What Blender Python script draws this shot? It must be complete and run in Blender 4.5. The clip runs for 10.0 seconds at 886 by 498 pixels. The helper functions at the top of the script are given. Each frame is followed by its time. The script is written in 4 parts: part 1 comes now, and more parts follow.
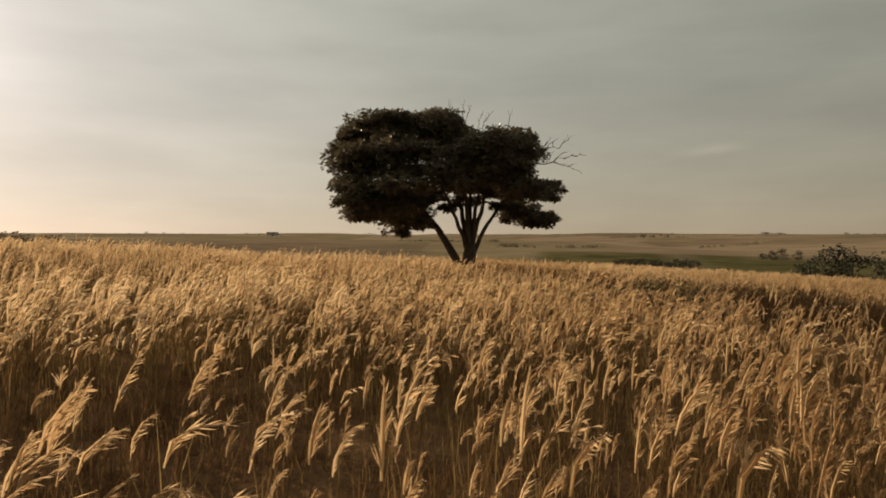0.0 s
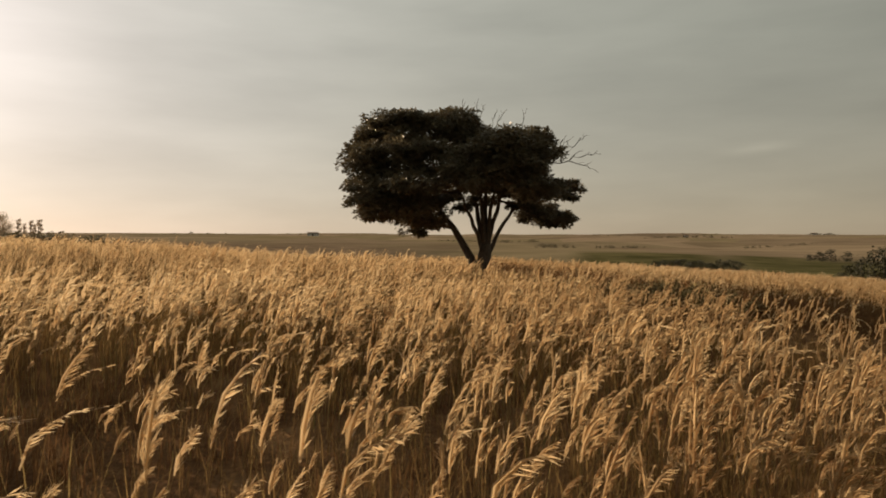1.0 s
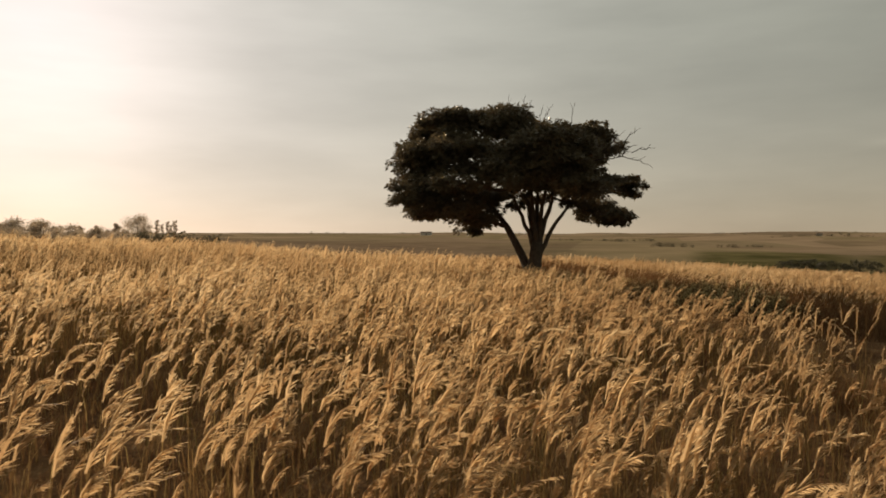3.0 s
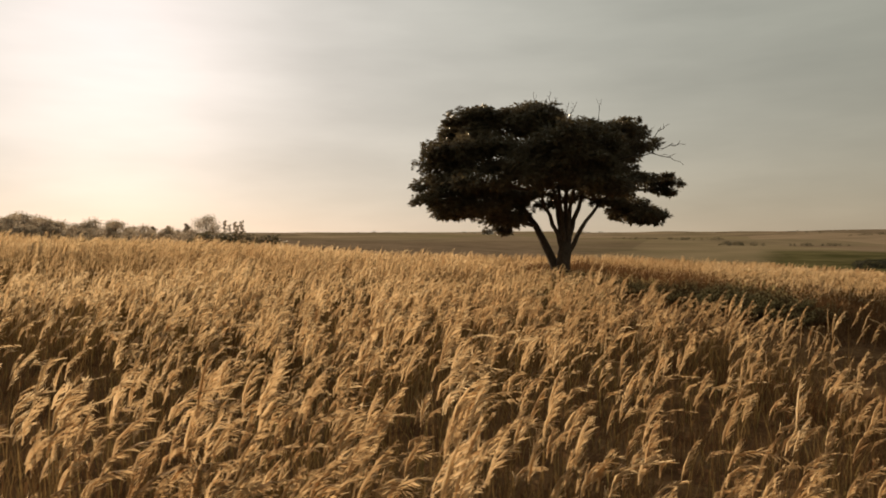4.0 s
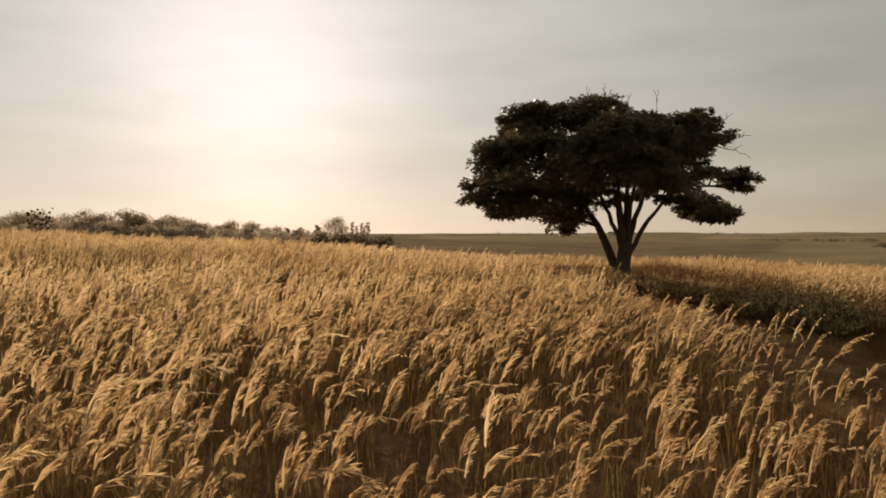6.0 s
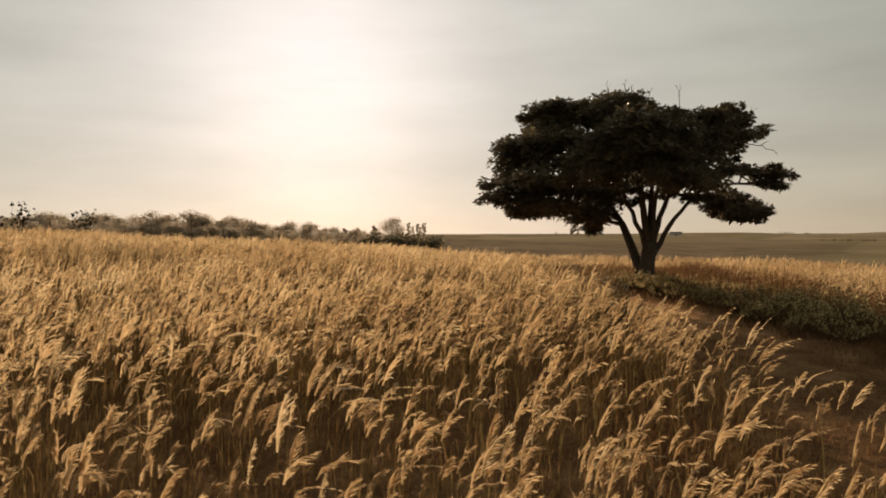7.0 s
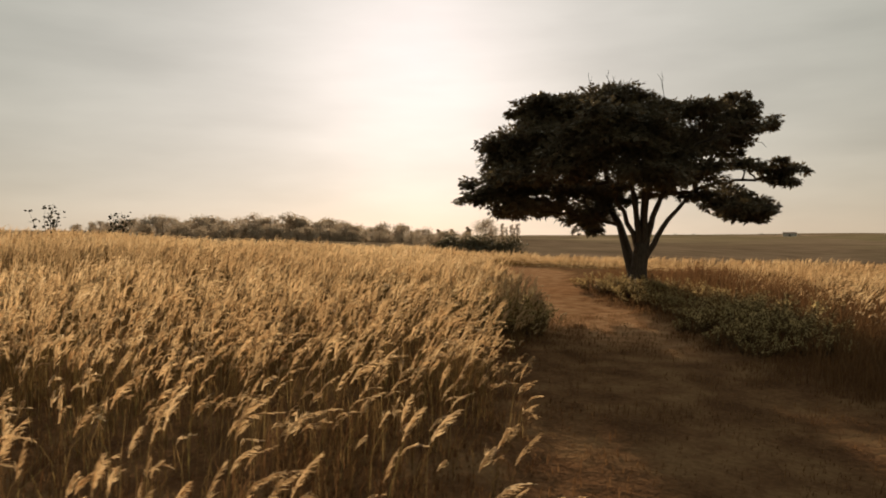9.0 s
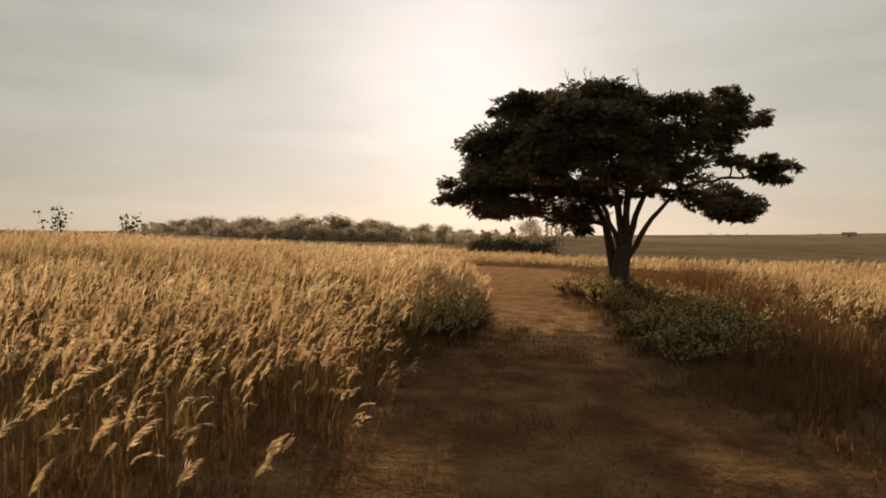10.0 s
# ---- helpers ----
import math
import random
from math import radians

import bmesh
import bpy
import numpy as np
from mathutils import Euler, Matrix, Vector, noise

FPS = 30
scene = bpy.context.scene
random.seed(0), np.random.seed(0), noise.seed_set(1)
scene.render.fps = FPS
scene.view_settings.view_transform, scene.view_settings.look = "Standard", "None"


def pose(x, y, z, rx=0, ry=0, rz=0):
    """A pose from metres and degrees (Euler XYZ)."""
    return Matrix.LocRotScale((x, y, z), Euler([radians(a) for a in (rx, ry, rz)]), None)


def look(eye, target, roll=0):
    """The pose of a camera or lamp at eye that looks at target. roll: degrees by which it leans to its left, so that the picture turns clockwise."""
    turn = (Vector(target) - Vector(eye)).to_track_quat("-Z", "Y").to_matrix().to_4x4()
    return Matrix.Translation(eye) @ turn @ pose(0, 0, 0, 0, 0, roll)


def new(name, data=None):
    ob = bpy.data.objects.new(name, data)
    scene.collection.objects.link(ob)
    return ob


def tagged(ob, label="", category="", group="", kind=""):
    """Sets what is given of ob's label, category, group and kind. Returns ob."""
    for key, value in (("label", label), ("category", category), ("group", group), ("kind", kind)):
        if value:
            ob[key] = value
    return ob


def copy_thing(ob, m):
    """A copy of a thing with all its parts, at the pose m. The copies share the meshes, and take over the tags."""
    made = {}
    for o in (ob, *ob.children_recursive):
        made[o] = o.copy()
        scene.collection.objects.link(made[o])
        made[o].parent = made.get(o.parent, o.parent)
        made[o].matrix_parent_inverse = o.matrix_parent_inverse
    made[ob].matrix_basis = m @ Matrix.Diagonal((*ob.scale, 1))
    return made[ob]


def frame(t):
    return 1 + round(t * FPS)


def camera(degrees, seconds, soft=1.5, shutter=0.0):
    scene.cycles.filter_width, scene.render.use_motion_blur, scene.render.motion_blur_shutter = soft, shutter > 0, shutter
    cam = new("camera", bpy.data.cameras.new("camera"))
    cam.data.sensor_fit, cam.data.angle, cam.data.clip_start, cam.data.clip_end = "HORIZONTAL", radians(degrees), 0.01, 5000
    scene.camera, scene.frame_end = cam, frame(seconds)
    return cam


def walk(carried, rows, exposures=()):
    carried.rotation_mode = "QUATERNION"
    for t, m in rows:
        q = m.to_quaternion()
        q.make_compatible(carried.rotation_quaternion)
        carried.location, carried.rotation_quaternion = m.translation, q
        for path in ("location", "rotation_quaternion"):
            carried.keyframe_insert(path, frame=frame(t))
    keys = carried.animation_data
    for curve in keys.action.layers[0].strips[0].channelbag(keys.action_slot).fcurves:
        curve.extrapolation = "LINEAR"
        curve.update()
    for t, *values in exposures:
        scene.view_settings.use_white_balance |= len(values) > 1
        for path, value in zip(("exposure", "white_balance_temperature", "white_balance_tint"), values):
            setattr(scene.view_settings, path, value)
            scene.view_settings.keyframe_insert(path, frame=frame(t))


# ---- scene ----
cam = camera(64.7, 10.0, soft=1.8, shutter=0.2)
METRES, EYE, TILT, LEAN, TURN = 18.0, 2.5, -1.2, 0.0, 0.0
ROWS = [
    (0.0, 0.0, 0.0, 0.0, 0.0, 0.0, -0.0),
    (0.5, 0.0282, 0.0031, -0.0003, 1.74, 0.02, -0.06),
    (1.0, 0.0621, 0.0069, -0.0009, 3.19, 0.01, -0.12),
    (1.5, 0.1004, 0.0128, -0.0011, 5.05, -0.0, -0.18),
    (2.0, 0.1396, 0.0194, -0.002, 7.44, -0.02, -0.22),
    (2.5, 0.1792, 0.0268, -0.0023, 9.93, -0.04, -0.21),
    (4.0, 0.3023, 0.0756, 0.0014, 17.44, -0.17, -0.09),
    (4.5, 0.3438, 0.0933, 0.0016, 20.06, -0.17, -0.13),
    (5.0, 0.3832, 0.1147, 0.0002, 22.63, -0.15, -0.15),
    (5.5, 0.4204, 0.1395, -0.001, 25.16, -0.12, -0.23),
    (7.0, 0.528, 0.2191, -0.0024, 32.32, -0.1, -0.31),
    (7.5, 0.5713, 0.2577, -0.0023, 34.51, -0.06, -0.36),
    (8.0, 0.6194, 0.3029, -0.0012, 36.48, -0.07, -0.38),
    (8.5, 0.669, 0.3537, -0.0003, 38.44, -0.07, -0.39),
    (9.0, 0.7183, 0.4064, 0.0002, 40.35, -0.07, -0.4),
    (9.5, 0.7686, 0.4621, 0.0014, 42.29, -0.09, -0.44),
    (10.0, 0.8153, 0.521, 0.0015, 44.17, -0.07, -0.45),
]
walk(cam, [(t, pose(0, 0, EYE, TILT, LEAN, TURN) @ pose(METRES * x, METRES * y, METRES * z, 90 + pitch, roll, yaw)) for t, x, y, z, yaw, pitch, roll in ROWS])

# ---- sky, sun, exposure ----
SUN_AZ, SUN_EL = 42.5, 14.5  # degrees left of the first view, degrees up
sun_way = Vector((-math.sin(radians(SUN_AZ)) * math.cos(radians(SUN_EL)), math.cos(radians(SUN_AZ)) * math.cos(radians(SUN_EL)), math.sin(radians(SUN_EL))))
scene.view_settings.exposure = 0.0

sun = new("sun", bpy.data.lights.new("sun", "SUN"))
sun.data.energy, sun.data.angle, sun.data.color = 5.0, radians(0.6), (1.0, 0.765, 0.51)
sun.matrix_world = look(sun_way * 100, (0, 0, 0))

world = bpy.data.worlds.new("evening_sky")
scene.world = world
world.use_nodes = True
wn, wl = world.node_tree.nodes, world.node_tree.links
wn.clear()
sky = wn.new("ShaderNodeTexSky")
sky.sky_type, sky.sun_disc = "NISHITA", False
sky.sun_elevation, sky.sun_rotation = radians(SUN_EL), radians(-SUN_AZ)
sky.air_density, sky.dust_density, sky.ozone_density, sky.altitude = 1.0, 1.5, 1.0, 600


def math_node(op, a, b=None):
    k = wn.new("ShaderNodeMath")
    k.operation = op
    for socket, v in zip(k.inputs, (a, b)):
        if isinstance(v, (int, float)):
            socket.default_value = v
        elif v is not None:
            wl.new(v, socket)
    return k.outputs[0]


# evening haze: brightest round the sun, warm along the horizon, with thin streaks of cloud
way = wn.new("ShaderNodeTexCoord").outputs["Generated"]
dot = wn.new("ShaderNodeVectorMath")
dot.operation = "DOT_PRODUCT"
wl.new(way, dot.inputs[0])
dot.inputs[1].default_value = sun_way
off = math_node("ARCCOSINE", math_node("MINIMUM", dot.outputs["Value"], 0.99999))
wide = math_node("MULTIPLY", math_node("EXPONENT", math_node("MULTIPLY", math_node("POWER", math_node("MULTIPLY", off, 1 / radians(46)), 1.5), -1.0)), 0.44)
core = math_node("MULTIPLY", math_node("EXPONENT", math_node("MULTIPLY", math_node("POWER", math_node("MULTIPLY", off, 1 / radians(11.0)), 2.6), -1.0)), 0.20)
streak = wn.new("ShaderNodeTexNoise")
streak.inputs["Scale"].default_value, streak.inputs["Detail"].default_value = 1.9, 5
flat = wn.new("ShaderNodeMapping")
flat.inputs["Scale"].default_value = (2.0, 2.0, 9)
wl.new(way, flat.inputs["Vector"])
wl.new(flat.outputs["Vector"], streak.inputs["Vector"])
cloud = math_node("ADD", math_node("MULTIPLY", streak.outputs["Fac"], 0.46), 0.77)
# added fill light: the unseen sky opposite the low sun is brightened
sky_fill = math_node("MULTIPLY", math_node("POWER", math_node("MULTIPLY", off, 1 / math.pi), 3.0), 0.18)
glow = math_node("ADD", math_node("MULTIPLY", math_node("ADD", math_node("ADD", wide, sky_fill), 0.200), cloud), core)
height = wn.new("ShaderNodeSeparateXYZ")
wl.new(way, height.inputs[0])
low = math_node("EXPONENT", math_node("MULTIPLY", math_node("MAXIMUM", height.outputs["Z"], 0.0), -1 / 0.13))
glow = math_node("MULTIPLY", glow, math_node("ADD", math_node("MULTIPLY", low, 0.05), 1.0))
# one small lit wisp of cloud
wisp_way = wn.new("ShaderNodeVectorMath")
wisp_way.operation = "DOT_PRODUCT"
wl.new(way, wisp_way.inputs[0])
wisp_way.inputs[1].default_value = (math.cos(radians(21.2)), -math.sin(radians(21.2)), 0.0)
rise = math_node("SUBTRACT", height.outputs["Z"], math_node("ADD", math_node("MULTIPLY", wisp_way.outputs["Value"], 0.10), 0.112))
ring = math_node("ADD", math_node("POWER", math_node("ABSOLUTE", math_node("MULTIPLY", wisp_way.outputs["Value"], 1 / 0.036)), 2.0), math_node("POWER", math_node("ABSOLUTE", math_node("MULTIPLY", rise, 1 / 0.0065)), 2.0))
wisp = math_node("MULTIPLY", math_node("EXPONENT", math_node("MULTIPLY", ring, -1.0)), math_node("MULTIPLY", streak.outputs["Fac"], 0.30))
glow = math_node("MULTIPLY", glow, math_node("ADD", wisp, 1.0))
tint = wn.new("ShaderNodeMix")
tint.data_type = "RGBA"
wl.new(low, tint.inputs["Factor"])
warm = wn.new("ShaderNodeMix")
warm.data_type = "RGBA"
wl.new(math_node("EXPONENT", math_node("MULTIPLY", off, -1 / radians(28))), warm.inputs["Factor"])
warm.inputs["A"].default_value, warm.inputs["B"].default_value = (0.94, 0.972, 0.79, 1), (1.045, 0.945, 0.925, 1)
wl.new(warm.outputs["Result"], tint.inputs["A"])
ember = wn.new("ShaderNodeMix")
ember.data_type = "RGBA"
wl.new(math_node("EXPONENT", math_node("MULTIPLY", off, -1 / radians(28))), ember.inputs["Factor"])
ember.inputs["A"].default_value, ember.inputs["B"].default_value = (1.24, 1.0, 0.66, 1), (1.17, 1.005, 1.02, 1)
wl.new(ember.outputs["Result"], tint.inputs["B"])
haze = wn.new("ShaderNodeMix")
haze.data_type, haze.blend_type = "RGBA", "MULTIPLY"
haze.inputs["Factor"].default_value = 1.0
wl.new(tint.outputs["Result"], haze.inputs["A"])
wl.new(glow, haze.inputs["B"])
thin = wn.new("ShaderNodeBackground")
thin.inputs["Strength"].default_value = 1.0
wl.new(haze.outputs["Result"], thin.inputs["Color"])
clear_air = wn.new("ShaderNodeBackground")
clear_air.inputs["Strength"].default_value = 0.006
wl.new(sky.outputs["Color"], clear_air.inputs["Color"])
both = wn.new("ShaderNodeAddShader")
wl.new(thin.outputs[0], both.inputs[0])
wl.new(clear_air.outputs[0], both.inputs[1])
sky_out = wn.new("ShaderNodeOutputWorld")
wl.new(both.outputs[0], sky_out.inputs["Surface"])


# ---- small tools ----
rng = np.random.default_rng(7)


def lattice(ix, iy, seed):
    n = (ix.astype(np.int64) * 374761393 + iy.astype(np.int64) * 668265263 + seed * 144665) & 0x7FFFFFFF
    n = ((n ^ (n >> 13)) * 1274126177) & 0x7FFFFFFF
    return ((n ^ (n >> 16)) & 0xFFFF) / 65535.0


def value_noise(x, y, seed=0):
    """Smooth noise between 0 and 1, one unit a cell."""
    ix, iy = np.floor(x), np.floor(y)
    fx, fy = x - ix, y - iy
    fx, fy = fx * fx * (3 - 2 * fx), fy * fy * (3 - 2 * fy)
    a, b = lattice(ix, iy, seed), lattice(ix + 1, iy, seed)
    c, d = lattice(ix, iy + 1, seed), lattice(ix + 1, iy + 1, seed)
    return (a * (1 - fx) + b * fx) * (1 - fy) + (c * (1 - fx) + d * fx) * fy


def smooth(a, b, v):
    t = np.clip((v - a) / (b - a), 0, 1)
    return t * t * (3 - 2 * t)


def unit(v):
    return v / np.maximum(np.linalg.norm(v, axis=-1, keepdims=True), 1e-9)


class Soup:
    """Gathers many small triangles and quads and makes one mesh of them."""

    def __init__(self):
        self.verts, self.faces, self.sizes, self.mats, self.tones, self.count = [], [], [], [], [], 0

    def add(self, pts, tone, mat=0):
        """pts: (n, k, 3) single faces of k corners; tone: (n,)"""
        n, k = pts.shape[:2]
        self.verts.append(pts.reshape(-1, 3).astype(np.float32))
        self.faces.append(np.arange(n * k, dtype=np.int32) + self.count)
        self.sizes.append(np.full(n, k, np.int32))
        self.mats.append(np.full(n, mat, np.int32))
        self.tones.append(np.repeat(tone, k).astype(np.float32))
        self.count += n * k

    def ribbons(self, left, right, tone, mat=0):
        """left, right: (n, m, 3) edges of n ribbons; a ribbon shares its corners"""
        n, m = left.shape[:2]
        self.verts.append(np.stack([left, right], 2).reshape(-1, 3).astype(np.float32))
        base = (np.arange(n) * m * 2)[:, None, None] + (np.arange(m - 1) * 2)[None, :, None] + np.array([0, 1, 3, 2])
        self.faces.append((base + self.count).reshape(-1).astype(np.int32))
        self.sizes.append(np.full(n * (m - 1), 4, np.int32))
        self.mats.append(np.full(n * (m - 1), mat, np.int32))
        self.tones.append(np.repeat(tone, m * 2).astype(np.float32))
        self.count += n * m * 2

    def mesh(self, name, materials, soft=False):
        me = bpy.data.meshes.new(name)
        v, f, s = np.concatenate(self.verts), np.concatenate(self.faces), np.concatenate(self.sizes)
        me.vertices.add(len(v)), me.loops.add(len(f)), me.polygons.add(len(s))
        me.vertices.foreach_set("co", v.ravel())
        me.loops.foreach_set("vertex_index", f)
        me.polygons.foreach_set("loop_start", np.concatenate([[0], np.cumsum(s)[:-1]]).astype(np.int32))
        me.polygons.foreach_set("loop_total", s)
        me.polygons.foreach_set("material_index", np.concatenate(self.mats))
        me.attributes.new("tone", "FLOAT", "POINT").data.foreach_set("value", np.concatenate(self.tones))
        for m in materials:
            me.materials.append(m)
        me.update(calc_edges=True)
        return me


def part(name, me, parent, label=""):
    ob = new(name, me)
    ob.parent = parent
    return tagged(ob, label)


# ---- materials ----
def material(name):
    m = bpy.data.materials.new(name)
    m.use_nodes = True
    m.node_tree.nodes.clear()
    return m, m.node_tree.nodes, m.node_tree.links


def ramp(nodes, stops):
    r = nodes.new("ShaderNodeValToRGB")
    els = r.color_ramp.elements
    while len(els) < len(stops):
        els.new(0.5)
    for e, (p, c) in zip(els, stops):
        e.position, e.color = p, (*c, 1)
    return r


def blade_material(name, stops, through_share, rough=0.6, gloss=0.25):
    """Thin dry or green leaf: light passes through it. Colour by the plant's own tone."""
    m, n, l = material(name)
    at = n.new("ShaderNodeAttribute")
    at.attribute_name = "tone"
    r = ramp(n, stops)
    l.new(at.outputs["Fac"], r.inputs["Fac"])
    p = n.new("ShaderNodeBsdfPrincipled")
    p.inputs["Roughness"].default_value = rough
    p.inputs["Specular IOR Level"].default_value = gloss
    t = n.new("ShaderNodeBsdfTranslucent")
    x = n.new("ShaderNodeMixShader")
    x.inputs["Fac"].default_value = through_share
    o = n.new("ShaderNodeOutputMaterial")
    l.new(r.outputs["Color"], p.inputs["Base Color"])
    l.new(r.outputs["Color"], t.inputs["Color"])
    l.new(p.outputs["BSDF"], x.inputs[1])
    l.new(t.outputs["BSDF"], x.inputs[2])
    l.new(x.outputs["Shader"], o.inputs["Surface"])
    return m


PLUME = blade_material("dry_plume", [(0.0, (0.44, 0.29, 0.15)), (0.5, (0.60, 0.435, 0.245)), (1.0, (0.74, 0.59, 0.385))], 0.82)
# dark low end deepens the shade in the gaps between the plumes
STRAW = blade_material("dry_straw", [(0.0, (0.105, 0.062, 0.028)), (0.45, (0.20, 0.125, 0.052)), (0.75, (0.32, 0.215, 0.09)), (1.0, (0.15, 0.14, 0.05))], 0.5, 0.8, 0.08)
# ramp paints shaded feet and sunlit tops into the weed's colour
WEED_LIT_TOPS = blade_material("weed_lit_tops", [(0.0, (0.06, 0.038, 0.02)), (0.5, (0.115, 0.074, 0.036)), (0.8, (0.22, 0.152, 0.07)), (1.0, (0.58, 0.45, 0.21))], 0.6)
LEAF = blade_material("dark_leaf", [(0.0, (0.11, 0.088, 0.056)), (0.6, (0.16, 0.128, 0.075)), (1.0, (0.21, 0.165, 0.09))], 0.34, 0.45, 0.4)
DARK_LEAF = blade_material("bush_leaf", [(0.0, (0.030, 0.028, 0.015)), (1.0, (0.075, 0.065, 0.032))], 0.1)
TURF = blade_material("short_turf", [(0.0, (0.12, 0.062, 0.030)), (0.6, (0.20, 0.108, 0.05)), (1.0, (0.28, 0.17, 0.08))], 0.5, 0.9, 0.03)
HEDGE_LEAF = blade_material("hedge_leaf", [(0.0, (0.10, 0.085, 0.05)), (1.0, (0.19, 0.155, 0.095))], 0.3)
# haze over the far trees is painted in as a pale leaf colour
HAZED_LEAF = blade_material("hazed_leaf", [(0.0, (0.44, 0.355, 0.265)), (1.0, (0.52, 0.425, 0.32))], 0.52)


def bark_material():
    m, n, l = material("bark")
    tc = n.new("ShaderNodeTexCoord")
    mp = n.new("ShaderNodeMapping")
    mp.inputs["Scale"].default_value = (9, 9, 1.6)
    a = n.new("ShaderNodeTexNoise")
    a.inputs["Scale"].default_value, a.inputs["Detail"].default_value = 3.0, 8
    b = n.new("ShaderNodeTexNoise")
    b.inputs["Scale"].default_value = 1.1
    r = ramp(n, [(0.3, (0.045, 0.030, 0.020)), (0.7, (0.15, 0.11, 0.075))])
    x = n.new("ShaderNodeMix")
    x.data_type, x.blend_type = "RGBA", "MULTIPLY"
    x.inputs["Factor"].default_value = 0.5
    bump = n.new("ShaderNodeBump")
    bump.inputs["Strength"].default_value, bump.inputs["Distance"].default_value = 0.7, 0.03
    p = n.new("ShaderNodeBsdfPrincipled")
    p.inputs["Roughness"].default_value = 0.85
    o = n.new("ShaderNodeOutputMaterial")
    l.new(tc.outputs["Object"], mp.inputs["Vector"])
    l.new(mp.outputs["Vector"], a.inputs["Vector"])
    l.new(tc.outputs["Object"], b.inputs["Vector"])
    l.new(a.outputs["Fac"], r.inputs["Fac"])
    l.new(r.outputs["Color"], x.inputs["A"])
    l.new(b.outputs["Fac"], x.inputs["B"])
    l.new(x.outputs["Result"], p.inputs["Base Color"])
    l.new(a.outputs["Fac"], bump.inputs["Height"])
    l.new(bump.outputs["Normal"], p.inputs["Normal"])
    l.new(p.outputs["BSDF"], o.inputs["Surface"])
    return m


BARK = bark_material()


def ground_material():
    """Bare red-brown soil near by, large fields of stubble, pasture and plough land farther off, paled as by haze."""
    m, n, l = material("ground")
    geo = n.new("ShaderNodeNewGeometry")

    def noise_at(scale, detail=5.0):
        t = n.new("ShaderNodeTexNoise")
        t.inputs["Scale"].default_value, t.inputs["Detail"].default_value = scale, detail
        l.new(geo.outputs["Position"], t.inputs["Vector"])
        return t

    def mixed(fac, a, b):
        x = n.new("ShaderNodeMix")
        x.data_type = "RGBA"
        l.new(fac, x.inputs["Factor"])
        l.new(a, x.inputs["A"])
        l.new(b, x.inputs["B"])
        return x.outputs["Result"]

    fine, mid, big = noise_at(14.0, 8), noise_at(1.3, 6), noise_at(0.012, 4)
    soil = ramp(n, [(0.25, (0.085, 0.041, 0.021)), (0.55, (0.175, 0.090, 0.047)), (0.8, (0.26, 0.15, 0.083))])
    l.new(fine.outputs["Fac"], soil.inputs["Fac"])
    turf = ramp(n, [(0.35, (0.062, 0.036, 0.02)), (0.5, (0.155, 0.09, 0.046)), (0.65, (0.27, 0.17, 0.086))])
    l.new(mid.outputs["Fac"], turf.inputs["Fac"])
    half = n.new("ShaderNodeValue")
    half.outputs[0].default_value = 0.5
    near = mixed(half.outputs[0], soil.outputs["Color"], turf.outputs["Color"])
    cells = n.new("ShaderNodeTexVoronoi")
    cells.inputs["Scale"].default_value = 0.0042
    stretch = n.new("ShaderNodeMapping")
    stretch.inputs["Scale"].default_value = (1.0, 0.55, 1.0)
    l.new(geo.outputs["Position"], stretch.inputs["Vector"])
    l.new(stretch.outputs["Vector"], cells.inputs["Vector"])
    split = n.new("ShaderNodeSeparateColor")
    l.new(cells.outputs["Color"], split.inputs["Color"])
    # far field tones are lightened, putting the haze into their colour
    fields = ramp(n, [(0.0, (0.06, 0.045, 0.032)), (0.25, (0.34, 0.25, 0.165)), (0.45, (0.16, 0.145, 0.06)), (0.6, (0.38, 0.28, 0.19)), (0.8, (0.10, 0.095, 0.04)), (1.0, (0.22, 0.15, 0.10))])
    l.new(split.outputs[0], fields.inputs["Fac"])
    patch = ramp(n, [(0.35, (0.21, 0.158, 0.108)), (0.65, (0.36, 0.27, 0.185))])
    l.new(big.outputs["Fac"], patch.inputs["Fac"])
    land = mixed(half.outputs[0], fields.outputs["Color"], patch.outputs["Color"])
    # lighter bare soil, with the sunlight on the track's far stretch painted in
    sunlit_soil = ramp(n, [(0.3, (0.23, 0.115, 0.058)), (0.5, (0.36, 0.20, 0.105)), (0.75, (0.50, 0.31, 0.175))])
    l.new(noise_at(2.2, 8).outputs["Fac"], sunlit_soil.inputs["Fac"])
    bare = n.new("ShaderNodeAttribute")
    bare.attribute_name = "bare"
    near = mixed(bare.outputs["Fac"], near, sunlit_soil.outputs["Color"])
    at = n.new("ShaderNodeAttribute")
    at.attribute_name = "far"
    # the plough tone is lightened for haze too
    for name, lo, hi in (("pasture", (0.075, 0.068, 0.030), (0.15, 0.128, 0.060)), ("plough", (0.13, 0.093, 0.064), (0.25, 0.18, 0.125))):
        weight = n.new("ShaderNodeAttribute")
        weight.attribute_name = name
        tone = ramp(n, [(0.35, lo), (0.65, hi)])
        l.new(noise_at(0.03, 6).outputs["Fac"], tone.inputs["Fac"])
        land = mixed(weight.outputs["Fac"], land, tone.outputs["Color"])
    col = mixed(at.outputs["Fac"], near, land)
    bump = n.new("ShaderNodeBump")
    bump.inputs["Strength"].default_value, bump.inputs["Distance"].default_value = 0.8, 0.05
    l.new(fine.outputs["Fac"], bump.inputs["Height"])
    lump = n.new("ShaderNodeBump")
    lump.inputs["Strength"].default_value, lump.inputs["Distance"].default_value = 0.8, 0.16
    clod = noise_at(3.2, 4)
    l.new(clod.outputs["Fac"], lump.inputs["Height"])
